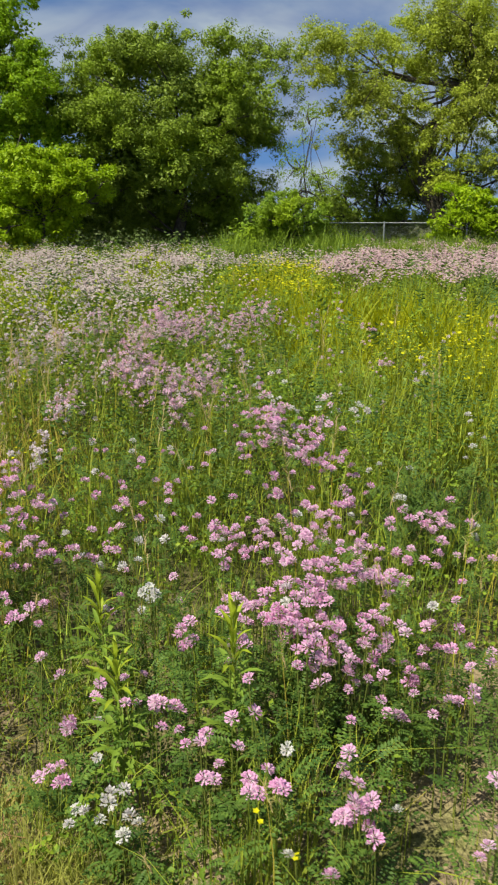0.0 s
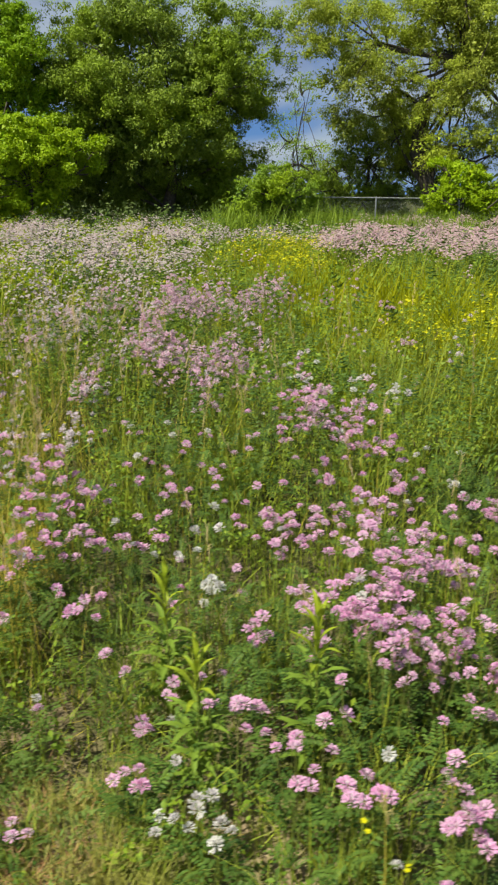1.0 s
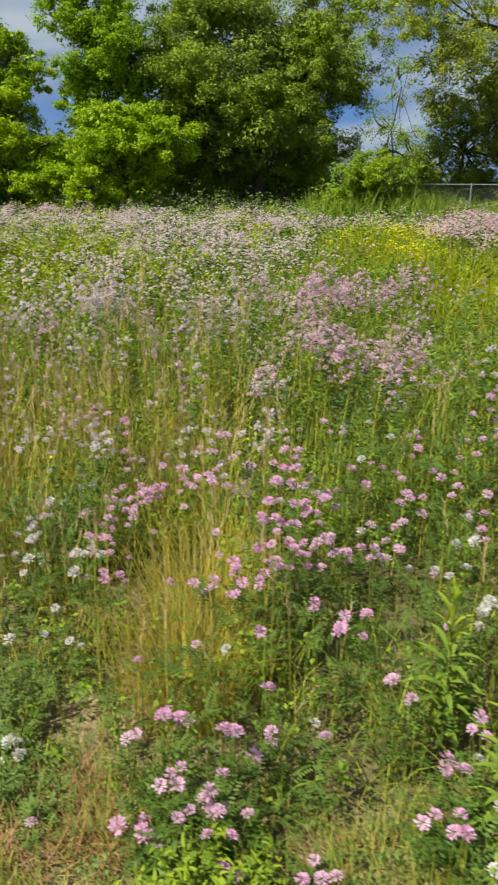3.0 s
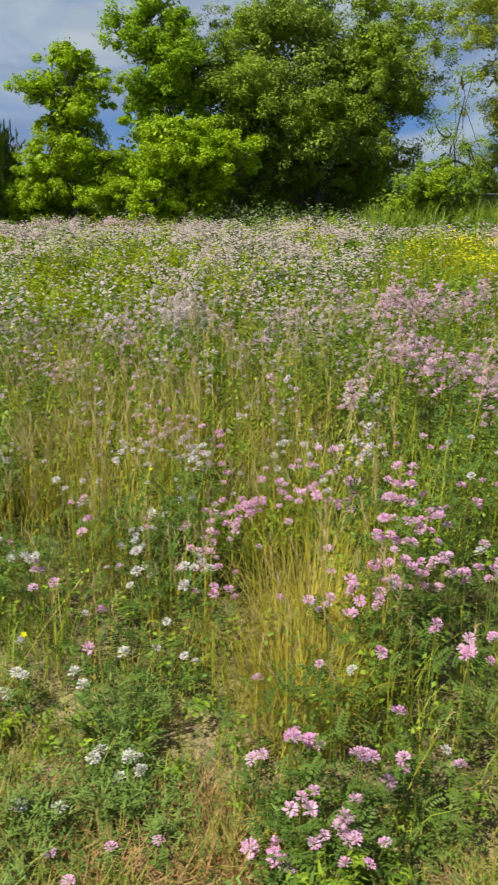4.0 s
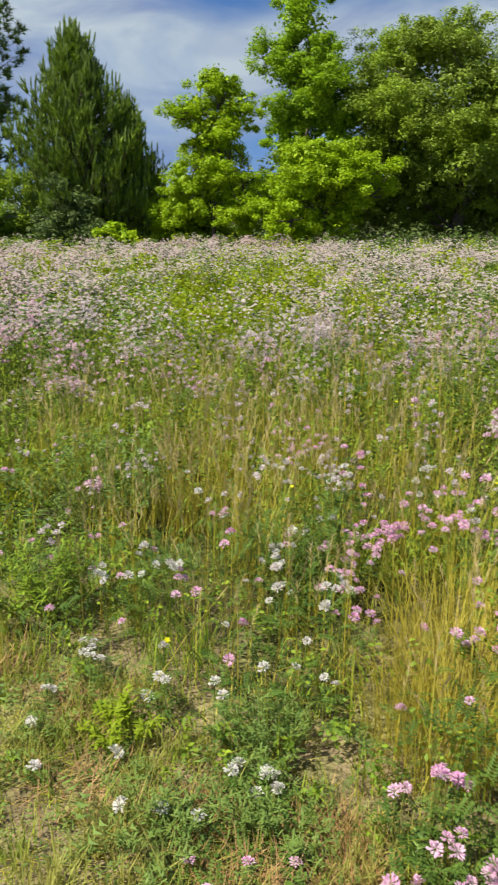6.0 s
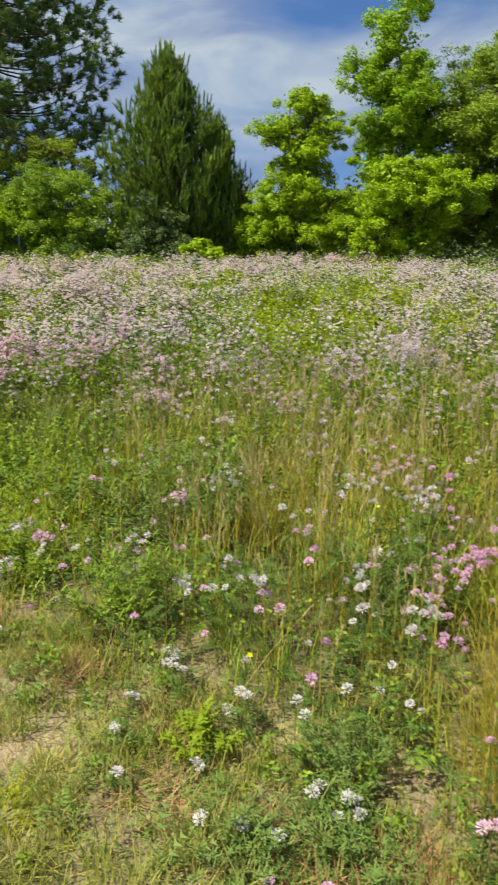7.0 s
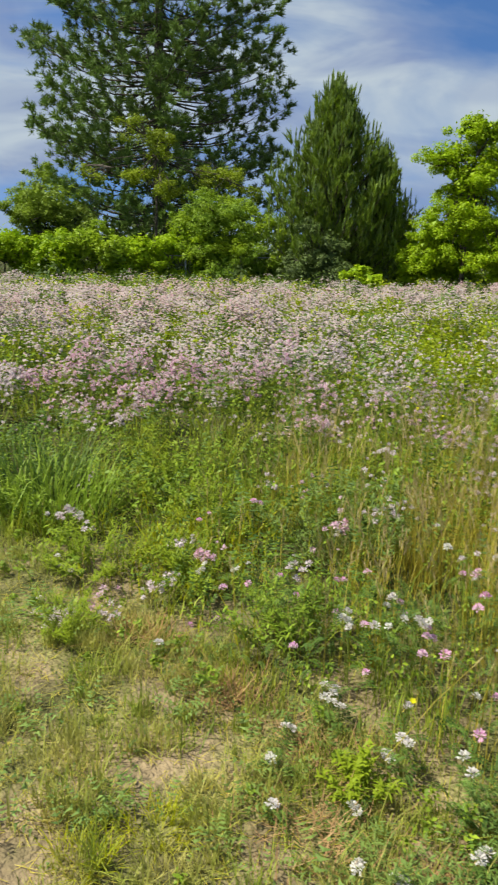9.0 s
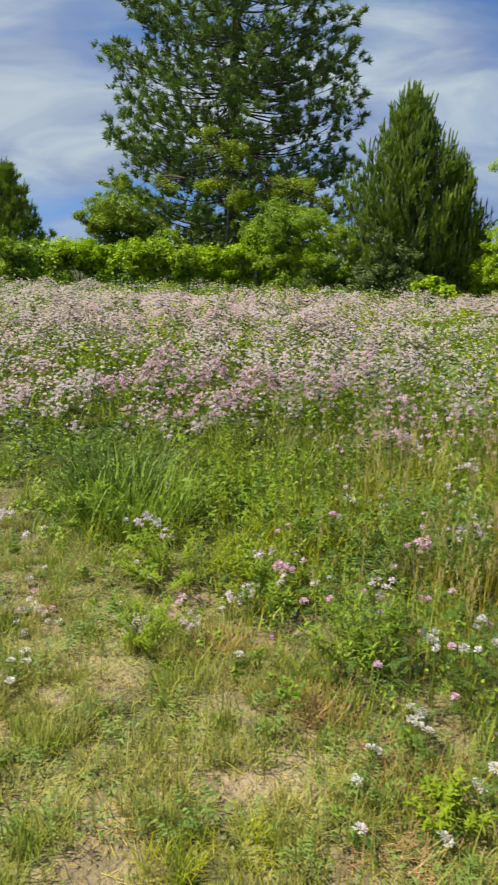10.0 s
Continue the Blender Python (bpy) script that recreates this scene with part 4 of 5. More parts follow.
WHITE_TUFTS += [(-3.51, 1.51, 3), (-3.64, 1.68, 1), (-3.69, 2.26, 1), (-3.7, 2.22, 1), (-3.8, 1.72, 2), (-3.8, 2.42, 2), (-3.81, 1.79, 2), (-3.83, 1.95, 1), (-4.0, 1.9, 6), (-4.14, 2.78, 4), (-4.22, 2.15, 2)]

STEPS = np.array([0.10, 0.19, 0.28, 0.37, 0.46, 0.56, 0.66])


def plant_vetch():
    kinds = {}
    for c, (meshes, words) in enumerate(((HEAD_PINK, "crown vetch with rounded pink flower heads and feathered leaves"), (HEAD_WHITE, "crown vetch with white flower heads and feathered leaves"))):
        for h, high in enumerate(STEPS):
            for heads in (1, 2, 3, 4):
                kinds[c, h, heads] = make_vetch(heads, high, meshes, words, 20 + 40 * c + 4 * h + heads)
    used = set()
    for c, tufts in ((0, PINK_TUFTS), (1, WHITE_TUFTS)):
        rows = []
        for tx, ty, n in tufts:
            n, wide = n if n < 3 else round((2.1 if c else 1.4 if n < 6 else 2.4) * n), 0.016 * math.sqrt(n)
            while n > 0:
                k = min(n, int(rng.choice((2, 3, 4))))
                rows.append((tx + rng.normal(0, wide), ty + rng.normal(0, 1.3 * wide), k))
                n -= k
        a, b = points(1.3, 3.4, 7 if c else 14, -46, 62)
        a, b = keep(a, b, smooth(0.4, 0.9, inside(a, b)) * (smooth(-3.2, -2.4, a) if c else smooth(-1.7, -0.9, a)))
        rows += [(u, v, int(rng.randint(1, 3))) for u, v in zip(a, b)]
        x, y = np.array([r[0] for r in rows]), np.array([r[1] for r in rows])
        H, Z = tall(x, y), ground_z(x, y)
        far = np.hypot(x + 0.7, y)
        single = np.argsort(far)[:180 if c == 0 else 110]
        for k in single:
            h = int(np.argmin(np.abs(STEPS - H[k])))
            key = (c, h, rows[k][2])
            m = pose(float(x[k]), float(y[k]), float(Z[k]), 0, 0, rng.uniform(0, 360)) @ Matrix.Diagonal((1, 1, min(max(H[k] / STEPS[h], 0.75), 1.15), 1))
            if key in used:
                copy_thing(kinds[key], m)
            else:
                kinds[key].matrix_basis = m
                used.add(key)
        rest = np.setdiff1d(np.arange(len(x)), single)
        count = np.array([rows[k][2] for k in rest])
        a, b = np.repeat(x[rest], count), np.repeat(y[rest], count)
        a, b = a + rng.normal(0, 0.04, len(a)), b + rng.normal(0, 0.05, len(a))
        P = onto(a, b) + np.stack([0 * a, 0 * a, tall(a, b) * rng.uniform(0.85, 1.08, len(a))], -1)
        pick = rng.randint(0, 3, len(a))
        shapes = [scatter(HEADS[j], P[pick == j], turned(rng.uniform(0, 6.28, (pick == j).sum()), rng.normal(0, 0.35, (pick == j).sum())), rng.uniform(0.030, 0.044, (pick == j).sum())) for j in range(3)]
        stuff("vetch_blooms", join(shapes), [CREAM, CREAM] if c else [PINK, KEEL], ("white" if c else "pink") + " vetch flower heads standing thick in the meadow", "flowers")
    for key, ob in kinds.items():
        if key not in used:
            for o in (*ob.children_recursive, ob):
                bpy.data.objects.remove(o)


plant_vetch()


def make_tuft(x, y, height, reach, count, size, mat, label, seed, lean=0.15):
    """One bushy tuft of arching leaves."""
    r = np.random.RandomState(seed)
    root = tagged(new("grass_tuft"), label, "plant")
    root.matrix_basis = pose(x, y, float(ground_z(np.array([x]), np.array([y]))[0]))
    k = r.randint(0, 4, count)
    a = r.uniform(0, 6.28, count)
    d = reach * np.sqrt(r.rand(count)) * 0.5
    P = np.stack([d * np.cos(a), d * np.sin(a), 0 * d - 0.01], -1)
    M = turned(a - math.pi / 2 + r.normal(0, 0.8, count), -np.abs(r.normal(lean, 0.05 + lean, count)))
    h = height * r.uniform(0.5, 1.1, count)
    for j in range(4):
        s = k == j
        tagged(part("foliage", scatter(BLADES[j], P[s], M[s], np.stack([np.full(s.sum(), size), h[s], h[s]], -1)), [mat], root), kind="stuff")


def make_weed(x, y, height, reach, stems, leaf, mat, label, seed):
    """One bushy weed: fine stems, each with narrow leaves along it. leaf: length and width."""
    r = np.random.RandomState(seed)
    root = tagged(new("leafy_weed"), label, "plant")
    root.matrix_basis = pose(x, y, float(ground_z(np.array([x]), np.array([y]))[0]))
    for k in range(stems):
        a, d = r.uniform(0, 6.28), reach * math.sqrt(r.rand())
        tip = np.array([d * math.cos(a), d * math.sin(a), height * (1.05 - 0.45 * (d / reach) ** 2) * r.uniform(0.6, 1.15)])
        line = np.array([tip * [0.25, 0.25, 0] - [0, 0, 0.01], tip * [0.6, 0.6, 0.5], tip])
        stem = part("stem", tube(line, [0.0024, 0.002, 0.001], 4), [STEM], root)
        n = int(30 * r.uniform(0.7, 1.3))
        t = 0.25 + 0.75 * r.rand(n) ** 0.7
        P = np.stack([np.interp(t, [0, 0.5, 1], line[:, c]) for c in range(3)], -1) + r.normal(0, 0.008, (n, 3))
        L = leaf[0] * r.uniform(0.5, 1.2, n) * (1.25 - 0.6 * t)
        part("foliage", scatter(THIN[1], P, turned(r.uniform(0, 6.28, n), r.normal(-0.9, 0.4, n)), np.stack([np.full(n, leaf[1]), L, L], -1)), [mat], stem)


make_weed(-3.75, 2.55, 0.25, 0.32, 36, (0.06, 0.006), WEED, "bushy yellow-green weed with small leaves by the path", 3)
make_weed(-3.45, 2.12, 0.15, 0.22, 24, (0.05, 0.005), WEED, "low yellow-green weed with small leaves on the trodden edge", 4)
make_weed(-2.85, 3.3, 0.54, 0.42, 52, (0.06, 0.006), MAT, "dense clump of dark green feathery leaves in the meadow", 5)
make_weed(-1.7, 2.85, 0.46, 0.30, 30, (0.07, 0.006), VETCH, "dense clump of dark green feathery leaves in the meadow", 6)
make_weed(-4.6, 2.75, 0.24, 0.26, 22, (0.09, 0.010), HERB, "dark green weed with broad leaves beside the tall grass", 7)
make_weed(-1.0, 1.46, 0.14, 0.20, 44, (0.034, 0.009), HERB, "low clump of bright green leaves at the meadow edge", 8)
make_weed(-1.82, 1.62, 0.13, 0.22, 40, (0.032, 0.004), MAT, "low mat of feathery blue-green leaves on the trodden edge", 9)
make_weed(-1.5, 1.72, 0.13, 0.20, 40, (0.032, 0.004), MAT, "low mat of feathery blue-green leaves on the trodden edge", 10)
for wx, wy, wh, ws in ((-4.15, 3.55, 0.34, 14), (-3.65, 3.3, 0.30, 15), (-4.55, 3.9, 0.36, 16), (-3.3, 2.75, 0.24, 17), (-3.1, 3.85, 0.42, 18)):
    make_weed(wx, wy, wh, 0.30, 30, (0.06, 0.008), WEED, "leafy yellow-green herb growing in the meadow grass", ws)
make_weed(-1.62, 1.98, 0.20, 0.18, 30, (0.034, 0.004), MAT, "low clump of feathery grey-green leaves with white flowers", 19)
make_weed(-2.04, 1.93, 0.13, 0.12, 14, (0.042, 0.009), WEED, "leafy light green weed with long leaves at the meadow edge", 11)
make_weed(0.72, 2.95, 0.62, 0.30, 44, (0.07, 0.008), VETCH, "tall dark green bushy weed standing over the vetch", 12)
make_weed(-2.65, 2.5, 0.36, 0.30, 36, (0.06, 0.006), HERB, "leafy green clump under small pink flowers", 13)


def make_stalk(a, b):
    """A single dry grass stalk leaning over the plants."""
    root = tagged(new("dry_stalk"), "single tan dry grass stalk leaning over the meadow edge", "grass")
    root.matrix_basis = pose(*a)
    d = np.array(b) - np.array(a)
    part("stem", tube([(0, 0, 0), d * 0.5 + [0, 0, 0.02], d], [0.0018, 0.0014, 0.0008], 4), [DRY], root)
    part("seed_head", tube([d * 0.86 + [0, 0, 0.004], d * 0.94 + [0, 0, 0.002], d * 1.02], [0.0012, 0.0024, 0.0008], 5), [SEED], root)


make_stalk((-2.0, 2.0, 0.1), (-1.83, 2.28, 0.36))
make_tuft(-4.5, 2.95, 0.42, 0.7, 260, 0.009, HERB, "loose tuft of tall dark green grass at the meadow edge", 1)
make_tuft(-4.9, 3.2, 0.42, 0.6, 220, 0.009, VETCH, "loose tuft of tall dark green grass at the meadow edge", 2)
for k, (gx, gy, gh) in enumerate(((-2.41, 1.5, 0.10), (-2.5, 1.3, 0.10), (-2.36, 1.68, 0.08), (-2.3, 1.4, 0.07))):
    make_tuft(gx, gy, gh, 0.17, 150, 0.003, GOLD if k < 2 else TURF, "low yellow-green grass tuft beside bare soil", 30 + k, 0.35)
make_tuft(-0.55, 1.45, 0.14, 0.5, 420, 0.003, TURF, "low tuft of golden grass on the trodden edge", 5)
make_tuft(-1.15, 2.12, 0.36, 0.36, 600, 0.0022, DRY, "clump of golden dry grass among the vetch", 7, 0.03)
make_tuft(-1.12, 2.5, 0.40, 0.40, 560, 0.0022, DRY, "clump of golden dry grass among the vetch", 8, 0.03)


def make_goldenrod(x, y, height, seed):
    """An upright stalk with narrow leaves all the way up and a yellow-green tuft."""
    r = np.random.RandomState(seed)
    root = tagged(new("goldenrod"), "upright goldenrod with narrow leaves and a yellow-green tip", "plant", "goldenrods beside the path")
    root.matrix_basis = pose(x, y, float(ground_z(np.array([x]), np.array([y]))[0]))
    part("stem", tube([(0, 0, -0.01), (0.006, 0.004, height * 0.5), (0, 0, height)], [0.004, 0.0035, 0.002], 6), [STEM], root)
    long = []
    for t in np.linspace(0, 1, 5):
        w = 0.5 * math.sin(math.pi * min(0.98, 0.06 + t * 0.94)) ** 0.7
        long.append(((-w * 0.17, t, 0.25 * math.sin(2.6 * t)), (0, t, 0.25 * math.sin(2.6 * t) - 0.03), (w * 0.17, t, 0.25 * math.sin(2.6 * t))))
    V = np.array(long).reshape(-1, 3)
    F = []
    for k in range(4):
        for c in (0, 1):
            a = 3 * k + c
            F += [(a, a + 1, a + 4), (a, a + 4, a + 3)]
    data = raw("leaf", V, F, [ROD])
    tip = raw("tip_leaf", V, F, [RODTOP])
    n = 44
    for k in range(n):
        t = k / n
        top = t > 0.68
        o = new("tip_leaf" if top else "leaf", tip if top else data)
        o.parent = root
        size = (0.12 - 0.04 * t) * r.uniform(0.85, 1.15) if not top else 0.11 * r.uniform(0.7, 1.1) * (1.4 - 0.7 * t)
        o.matrix_basis = pose(0, 0, height * (0.12 + 0.88 * t), (12 if not top else 28 + 120 * (t - 0.68)) + r.normal(0, 8), 0, 137.5 * k) @ Matrix.Scale(size, 4)


for gx, gy, gh, gs in ((-0.04, 1.68, 0.55, 1), (-0.33, 1.64, 0.47, 2), (-0.43, 1.95, 0.50, 3)):
    make_goldenrod(gx, gy, gh, gs)


def make_yellow_flower(x, y, height, seed):
    """A thin branching stem with small bright blooms."""
    r = np.random.RandomState(seed)
    root = tagged(new("yellow_wildflower"), "thin-stemmed wildflower with small bright yellow blooms", "flower", "yellow flowers beside the path")
    root.matrix_basis = pose(x, y, float(ground_z(np.array([x]), np.array([y]))[0]))
    for k in range(2):
        a, d = r.uniform(0, 6.28), r.uniform(0.008, 0.02)
        tip = (d * math.cos(a), d * math.sin(a), height * r.uniform(0.9, 1.05))
        stem = part("stem", tube([(0, 0, -0.01), (tip[0] * 0.3, tip[1] * 0.3, height * 0.6), tip], [0.0018, 0.0014, 0.001], 4), [STEM], root)
        V, F, S = BLOOM
        o = part("bloom", (V * 0.016, F, S), [YELLOW], stem)
        o.matrix_basis = pose(*tip, r.normal(0, 15), r.normal(0, 15), r.uniform(0, 360))


for k, (fx, fy, fh) in enumerate(((0.10, 1.22, 0.28), (0.01, 1.29, 0.32), (-0.95, 3.1, 0.58), (-1.02, 3.15, 0.56), (-1.8, 3.02, 0.44))):
    make_yellow_flower(fx, fy, fh, 60 + k)


# ---- trees ----
def limb(a, b, r0, r1, r, bow=0.12, steps=6):
    a, b = np.asarray(a, float), np.asarray(b, float)
    t = np.linspace(0, 1, steps)[:, None]
    L = np.linalg.norm(b - a)
    off = r.normal(0, bow * L, 3)
    P = a + (b - a) * t + np.sin(np.pi * t) * off
    P[1:-1] += r.normal(0, 0.02 * L, (steps - 2, 3))
    return P, np.linspace(r0, r1, steps)


def make_tree(name, label, base, forks, lobes, leaf, size, clumps, per, trunk, seed, clump=0.42, category="tree", shell=0.55, limbs=26, bough=7, core=0.25):
    """A tree: trunk from its base through forks, limbs into the lobes, and leaves in clumps.
    lobes: rows of centre and radii, from the base; clumps: how many in all."""
    r = np.random.RandomState(seed)
    root = tagged(new(name), label, category)
    gz = float(ground_z(np.array([base[0]]), np.array([base[1]]))[0])
    root.matrix_basis = pose(base[0], base[1], gz)
    lobes = np.array(lobes, float)
    vol = (lobes[:, 3] * lobes[:, 4] * lobes[:, 5]) ** 0.75
    n = clumps * 5
    which = r.choice(len(lobes), n, p=vol / vol.sum())
    d = r.normal(0, 1, (n, 3))
    d /= np.linalg.norm(d, axis=1, keepdims=True)
    u = r.uniform(shell ** 3, 1, n) ** (1 / 3)
    u *= 1 + 0.05 * np.clip(r.normal(0, 1, n), -1.2, 1.0)
    C = lobes[which, :3] + d * u[:, None] * lobes[which, 3:6]
    deep = np.min(np.linalg.norm((C[:, None] - lobes[None, :, :3]) / lobes[None, :, 3:6], axis=2), axis=1)
    C = C[(deep > shell) | (r.rand(n) < 0.18)]
    C = C[C[:, 2] > 0.25]
    many = max(8, clumps // bough)
    B = C[:many]
    C = np.repeat(B, bough, 0)[:clumps]
    C = C + np.clip(r.normal(0, 1, C.shape), -1.5, 1.5) * clump * np.array([0.95, 0.95, 0.45])
    C = np.concatenate([B, C])
    C[:, 2] = np.maximum(C[:, 2], 0.15)
    wood = []
    pts = np.array([(0, 0, -0.1)] + list(forks), float)
    wood.append(tube(pts, np.linspace(trunk, trunk * 0.45, len(pts)), 9))
    order = np.concatenate([r.permutation(len(B))[:limbs], len(B) + r.permutation(len(C) - len(B))[:limbs * 2]])
    ends = []
    for k in order[:limbs]:
        start = pts[-1] if r.rand() < 0.5 or len(pts) < 3 else pts[r.randint(1, len(pts))]
        P, R = limb(start, C[k], trunk * r.uniform(0.14, 0.30), 0.010, r, 0.06)
        wood.append(tube(P, R, 6))
        ends.append(P)
    for k in order[min(limbs, len(B)):]:
        near = min(ends, key=lambda P: np.linalg.norm(P[3] - C[k]))
        if np.linalg.norm(near[3] - C[k]) > 1.5:
            continue
        P, R = limb(near[3], C[k], 0.03, 0.008, r, 0.1, 5)
        wood.append(tube(P, R, 4))
    part("trunk", join(wood), [BARK], root, "dark grey-brown trunk and limbs")
    outer = clump_leaves(C, clump * r.uniform(0.35, 0.9, len(C)), int(per * 2.3), size * 0.66, r, 0.7, LEAF_FINE)
    n = int(core * clumps)
    which = r.choice(len(lobes), n, p=vol / vol.sum())
    K = lobes[which, :3] + r.uniform(-0.42, 0.42, (n, 3)) * lobes[which, 3:6]
    K[:, 2] = np.maximum(K[:, 2], 0.3)
    inner = clump_leaves(K, np.full(n, clump * 1.4), 60, size * 1.25, r, 0.9, LEAF_FINE)
    part("crown", join([outer, inner]), [leaf], root)
    return root


make_tree("round_tree", "broad rounded tree with dense mid-green leaves and shaded inside", (-2.45, 25.9), [(0.1, 0, 0.7), (0.3, 0, 1.5), (0.2, 0, 3.0)],
          [(-0.11, 0, 4.4, 3.3, 2.6, 2.75), (-1.92, -0.6, 3.4, 2.09, 1.8, 2.0), (2.26, 0, 4.8, 1.76, 1.7, 1.8), (1.69, 0.2, 2.6, 1.21, 1.3, 1.5), (0.2, -1.6, 2.7, 1.3, 0.8, 0.6), (-2.6, 0.3, 4.8, 1.43, 1.4, 1.3), (-1.81, 0.6, 1.5, 1.76, 1.2, 1.0), (1.81, 0.9, 1.4, 1.65, 1.0, 1.0), (0.0, 1.2, 1.4, 2.2, 0.8, 1.1), (1.02, 0.2, 4.6, 1.43, 1.2, 1.4), (-0.68, 0.4, 3.4, 1.65, 1.2, 1.3), (-0.79, -0.2, 5.9, 1.65, 1.4, 1.1)],
          ROUND, 0.115, 1600, 58, 0.26, 101, 0.42, bough=6, shell=0.5, core=0.3)
make_tree("tall_tree", "tall narrow tree with bright green leaves", (-7.0, 24.6), [(0, 0, 1.6), (0.05, 0, 3.4), (-0.1, 0, 5.2)],
          [(-0.08, 0, 6.9, 0.85, 0.9, 1.1), (-0.8, 0, 5.7, 0.59, 0.72, 0.9), (0.24, 0, 5.0, 0.94, 0.99, 1.3), (0.0, 0, 3.2, 1.1, 1.08, 1.5), (0.45, 0, 5.5, 0.55, 0.72, 0.8), (-0.4, 0, 4.4, 0.77, 0.72, 0.9), (0.96, 0, 3.6, 0.77, 0.72, 1.2), (0.16, 0, 1.6, 1.19, 1.08, 1.1)],
          ELDER, 0.12, 480, 78, 0.16, 102, 0.38)
make_tree("box_elder", "low spreading tree with lime-green leaves in flat sprays", (-5.6, 21.3), [(0, 0, 0.7), (0.1, 0, 1.4)],
          [(-0.6, 0, 1.7, 1.1, 1.0, 0.9), (0.7, 0, 2.1, 1.3, 0.9, 0.65), (0.0, 0.1, 2.6, 1.0, 0.9, 0.45), (-0.9, 0, 0.9, 0.9, 0.8, 0.7), (0.5, 0.2, 1.1, 0.9, 0.8, 0.6)],
          LIME, 0.11, 260, 80, 0.09, 103, 0.32)
make_tree("young_tree", "young open tree with light yellow-green leaves", (-8.8, 21.4), [(0, 0, 1.2), (0.05, 0, 2.4), (0, 0, 3.4)],
          [(0.15, 0, 4.5, 0.55, 0.6, 0.45), (-0.65, 0, 4.0, 0.55, 0.5, 0.4), (0.65, 0, 3.9, 0.5, 0.6, 0.5), (0.0, 0, 3.3, 0.8, 0.7, 0.6), (-0.1, 0, 2.4, 1.05, 0.9, 0.8), (-0.7, 0, 1.4, 1.0, 0.9, 0.9), (0.8, 0, 1.5, 0.9, 0.9, 0.9), (-1.5, 0.2, 0.8, 0.7, 0.7, 0.6)],
          LIME, 0.10, 440, 75, 0.07, 104, 0.29, bough=5)
make_tree("leaning_tree", "old leaning tree with olive leaves and bare lower branches", (7.0, 27.1), [(-0.5, 0, 1.3), (-1.1, 0, 2.6), (-1.0, 0, 4.0), (0.2, 0, 5.4)],
          [(-0.4, 0, 6.6, 2.4, 1.8, 1.3), (-3.2, 0, 5.9, 1.9, 1.4, 1.0), (-4.6, 0, 6.5, 0.9, 0.9, 0.7), (-2.4, -0.4, 4.5, 1.9, 1.2, 0.8), (1.8, 0, 5.4, 2.0, 1.6, 1.6), (-0.6, 0, 7.4, 1.6, 1.4, 0.8), (0.3, -0.8, 4.2, 1.2, 0.8, 0.7), (3, 0, 3.4, 1.3, 1.2, 1.4), (-3.3, 0.2, 3.4, 1.1, 0.9, 0.7), (-1.2, 0.8, 3.0, 1.4, 0.8, 1.2), (0.9, 0.6, 2.6, 1.2, 0.9, 1.3), (-1.0, -1.1, 3.9, 0.9, 0.5, 0.8), (-0.8, -1.2, 2.7, 0.7, 0.5, 0.8), (-3.9, 0, 4.7, 0.9, 0.8, 0.6), (0.4, -1.3, 5.4, 1.1, 0.6, 0.9), (1.4, -1.0, 3.4, 1.0, 0.6, 1.0)],
          OLIVE, 0.105, 1250, 56, 0.30, 105, 0.45, "tree", 0.35, 46, core=0.12)
make_tree("hanging_tree", "shaded tree with fine drooping olive branches behind the fence", (4.6, 29.0), [(0, 0, 1.0), (0.1, 0, 2.2)],
          [(-0.4, 0, 3.0, 1.1, 1.0, 1.0), (1.2, 0, 2.7, 1.3, 1.0, 1.4), (-1.5, 0, 2.0, 0.8, 0.8, 0.7), (0.2, 0, 1.3, 1.2, 0.8, 0.7), (2.2, 0, 1.6, 0.8, 0.8, 0.8)], ROUND, 0.10, 360, 46, 0.12, 106, 0.42, "tree", 0.3, 44, core=0.1)
make_tree("sapling", "thin sapling with sparse light green leaves against the sky", (1.8, 24.5), [(0.05, 0, 1.3), (-0.12, 0, 2.6), (0.1, 0, 3.8)],
          [(0, 0, 4.0, 0.4, 0.4, 0.7), (-0.4, 0, 2.9, 0.5, 0.5, 0.6), (0.4, 0, 2.4, 0.5, 0.5, 0.5), (-0.2, 0, 1.7, 0.6, 0.5, 0.5)], SHRUB, 0.09, 84, 16, 0.028, 107, 0.30, "tree", 0.2, 12, 2, core=0.0)
make_tree("bush", "rounded bush of bright green stems at the meadow edge", (0.75, 21.6), [(0, 0, 0.3), (0.05, 0, 0.7)],
          [(0, 0, 1.15, 0.75, 0.6, 0.8), (-0.7, 0, 0.8, 0.7, 0.5, 0.6), (0.7, 0, 0.9, 0.7, 0.5, 0.8), (1.4, 0.3, 0.6, 0.6, 0.5, 0.5)], SHRUB, 0.09, 170, 65, 0.04, 108, 0.24, "bush", 0.3, 16)
make_tree("bush", "bright green leafy bush beneath the leaning tree", (6.9, 24.6), [(0, 0, 0.4), (0.05, 0, 1.0)],
          [(0, 0, 1.7, 0.8, 0.7, 0.9), (-0.6, 0, 1.0, 0.7, 0.6, 0.7), (0.8, 0, 1.1, 0.8, 0.6, 0.8)], LIME, 0.10, 110, 65, 0.05, 109, 0.28, "bush", 0.3, 16)
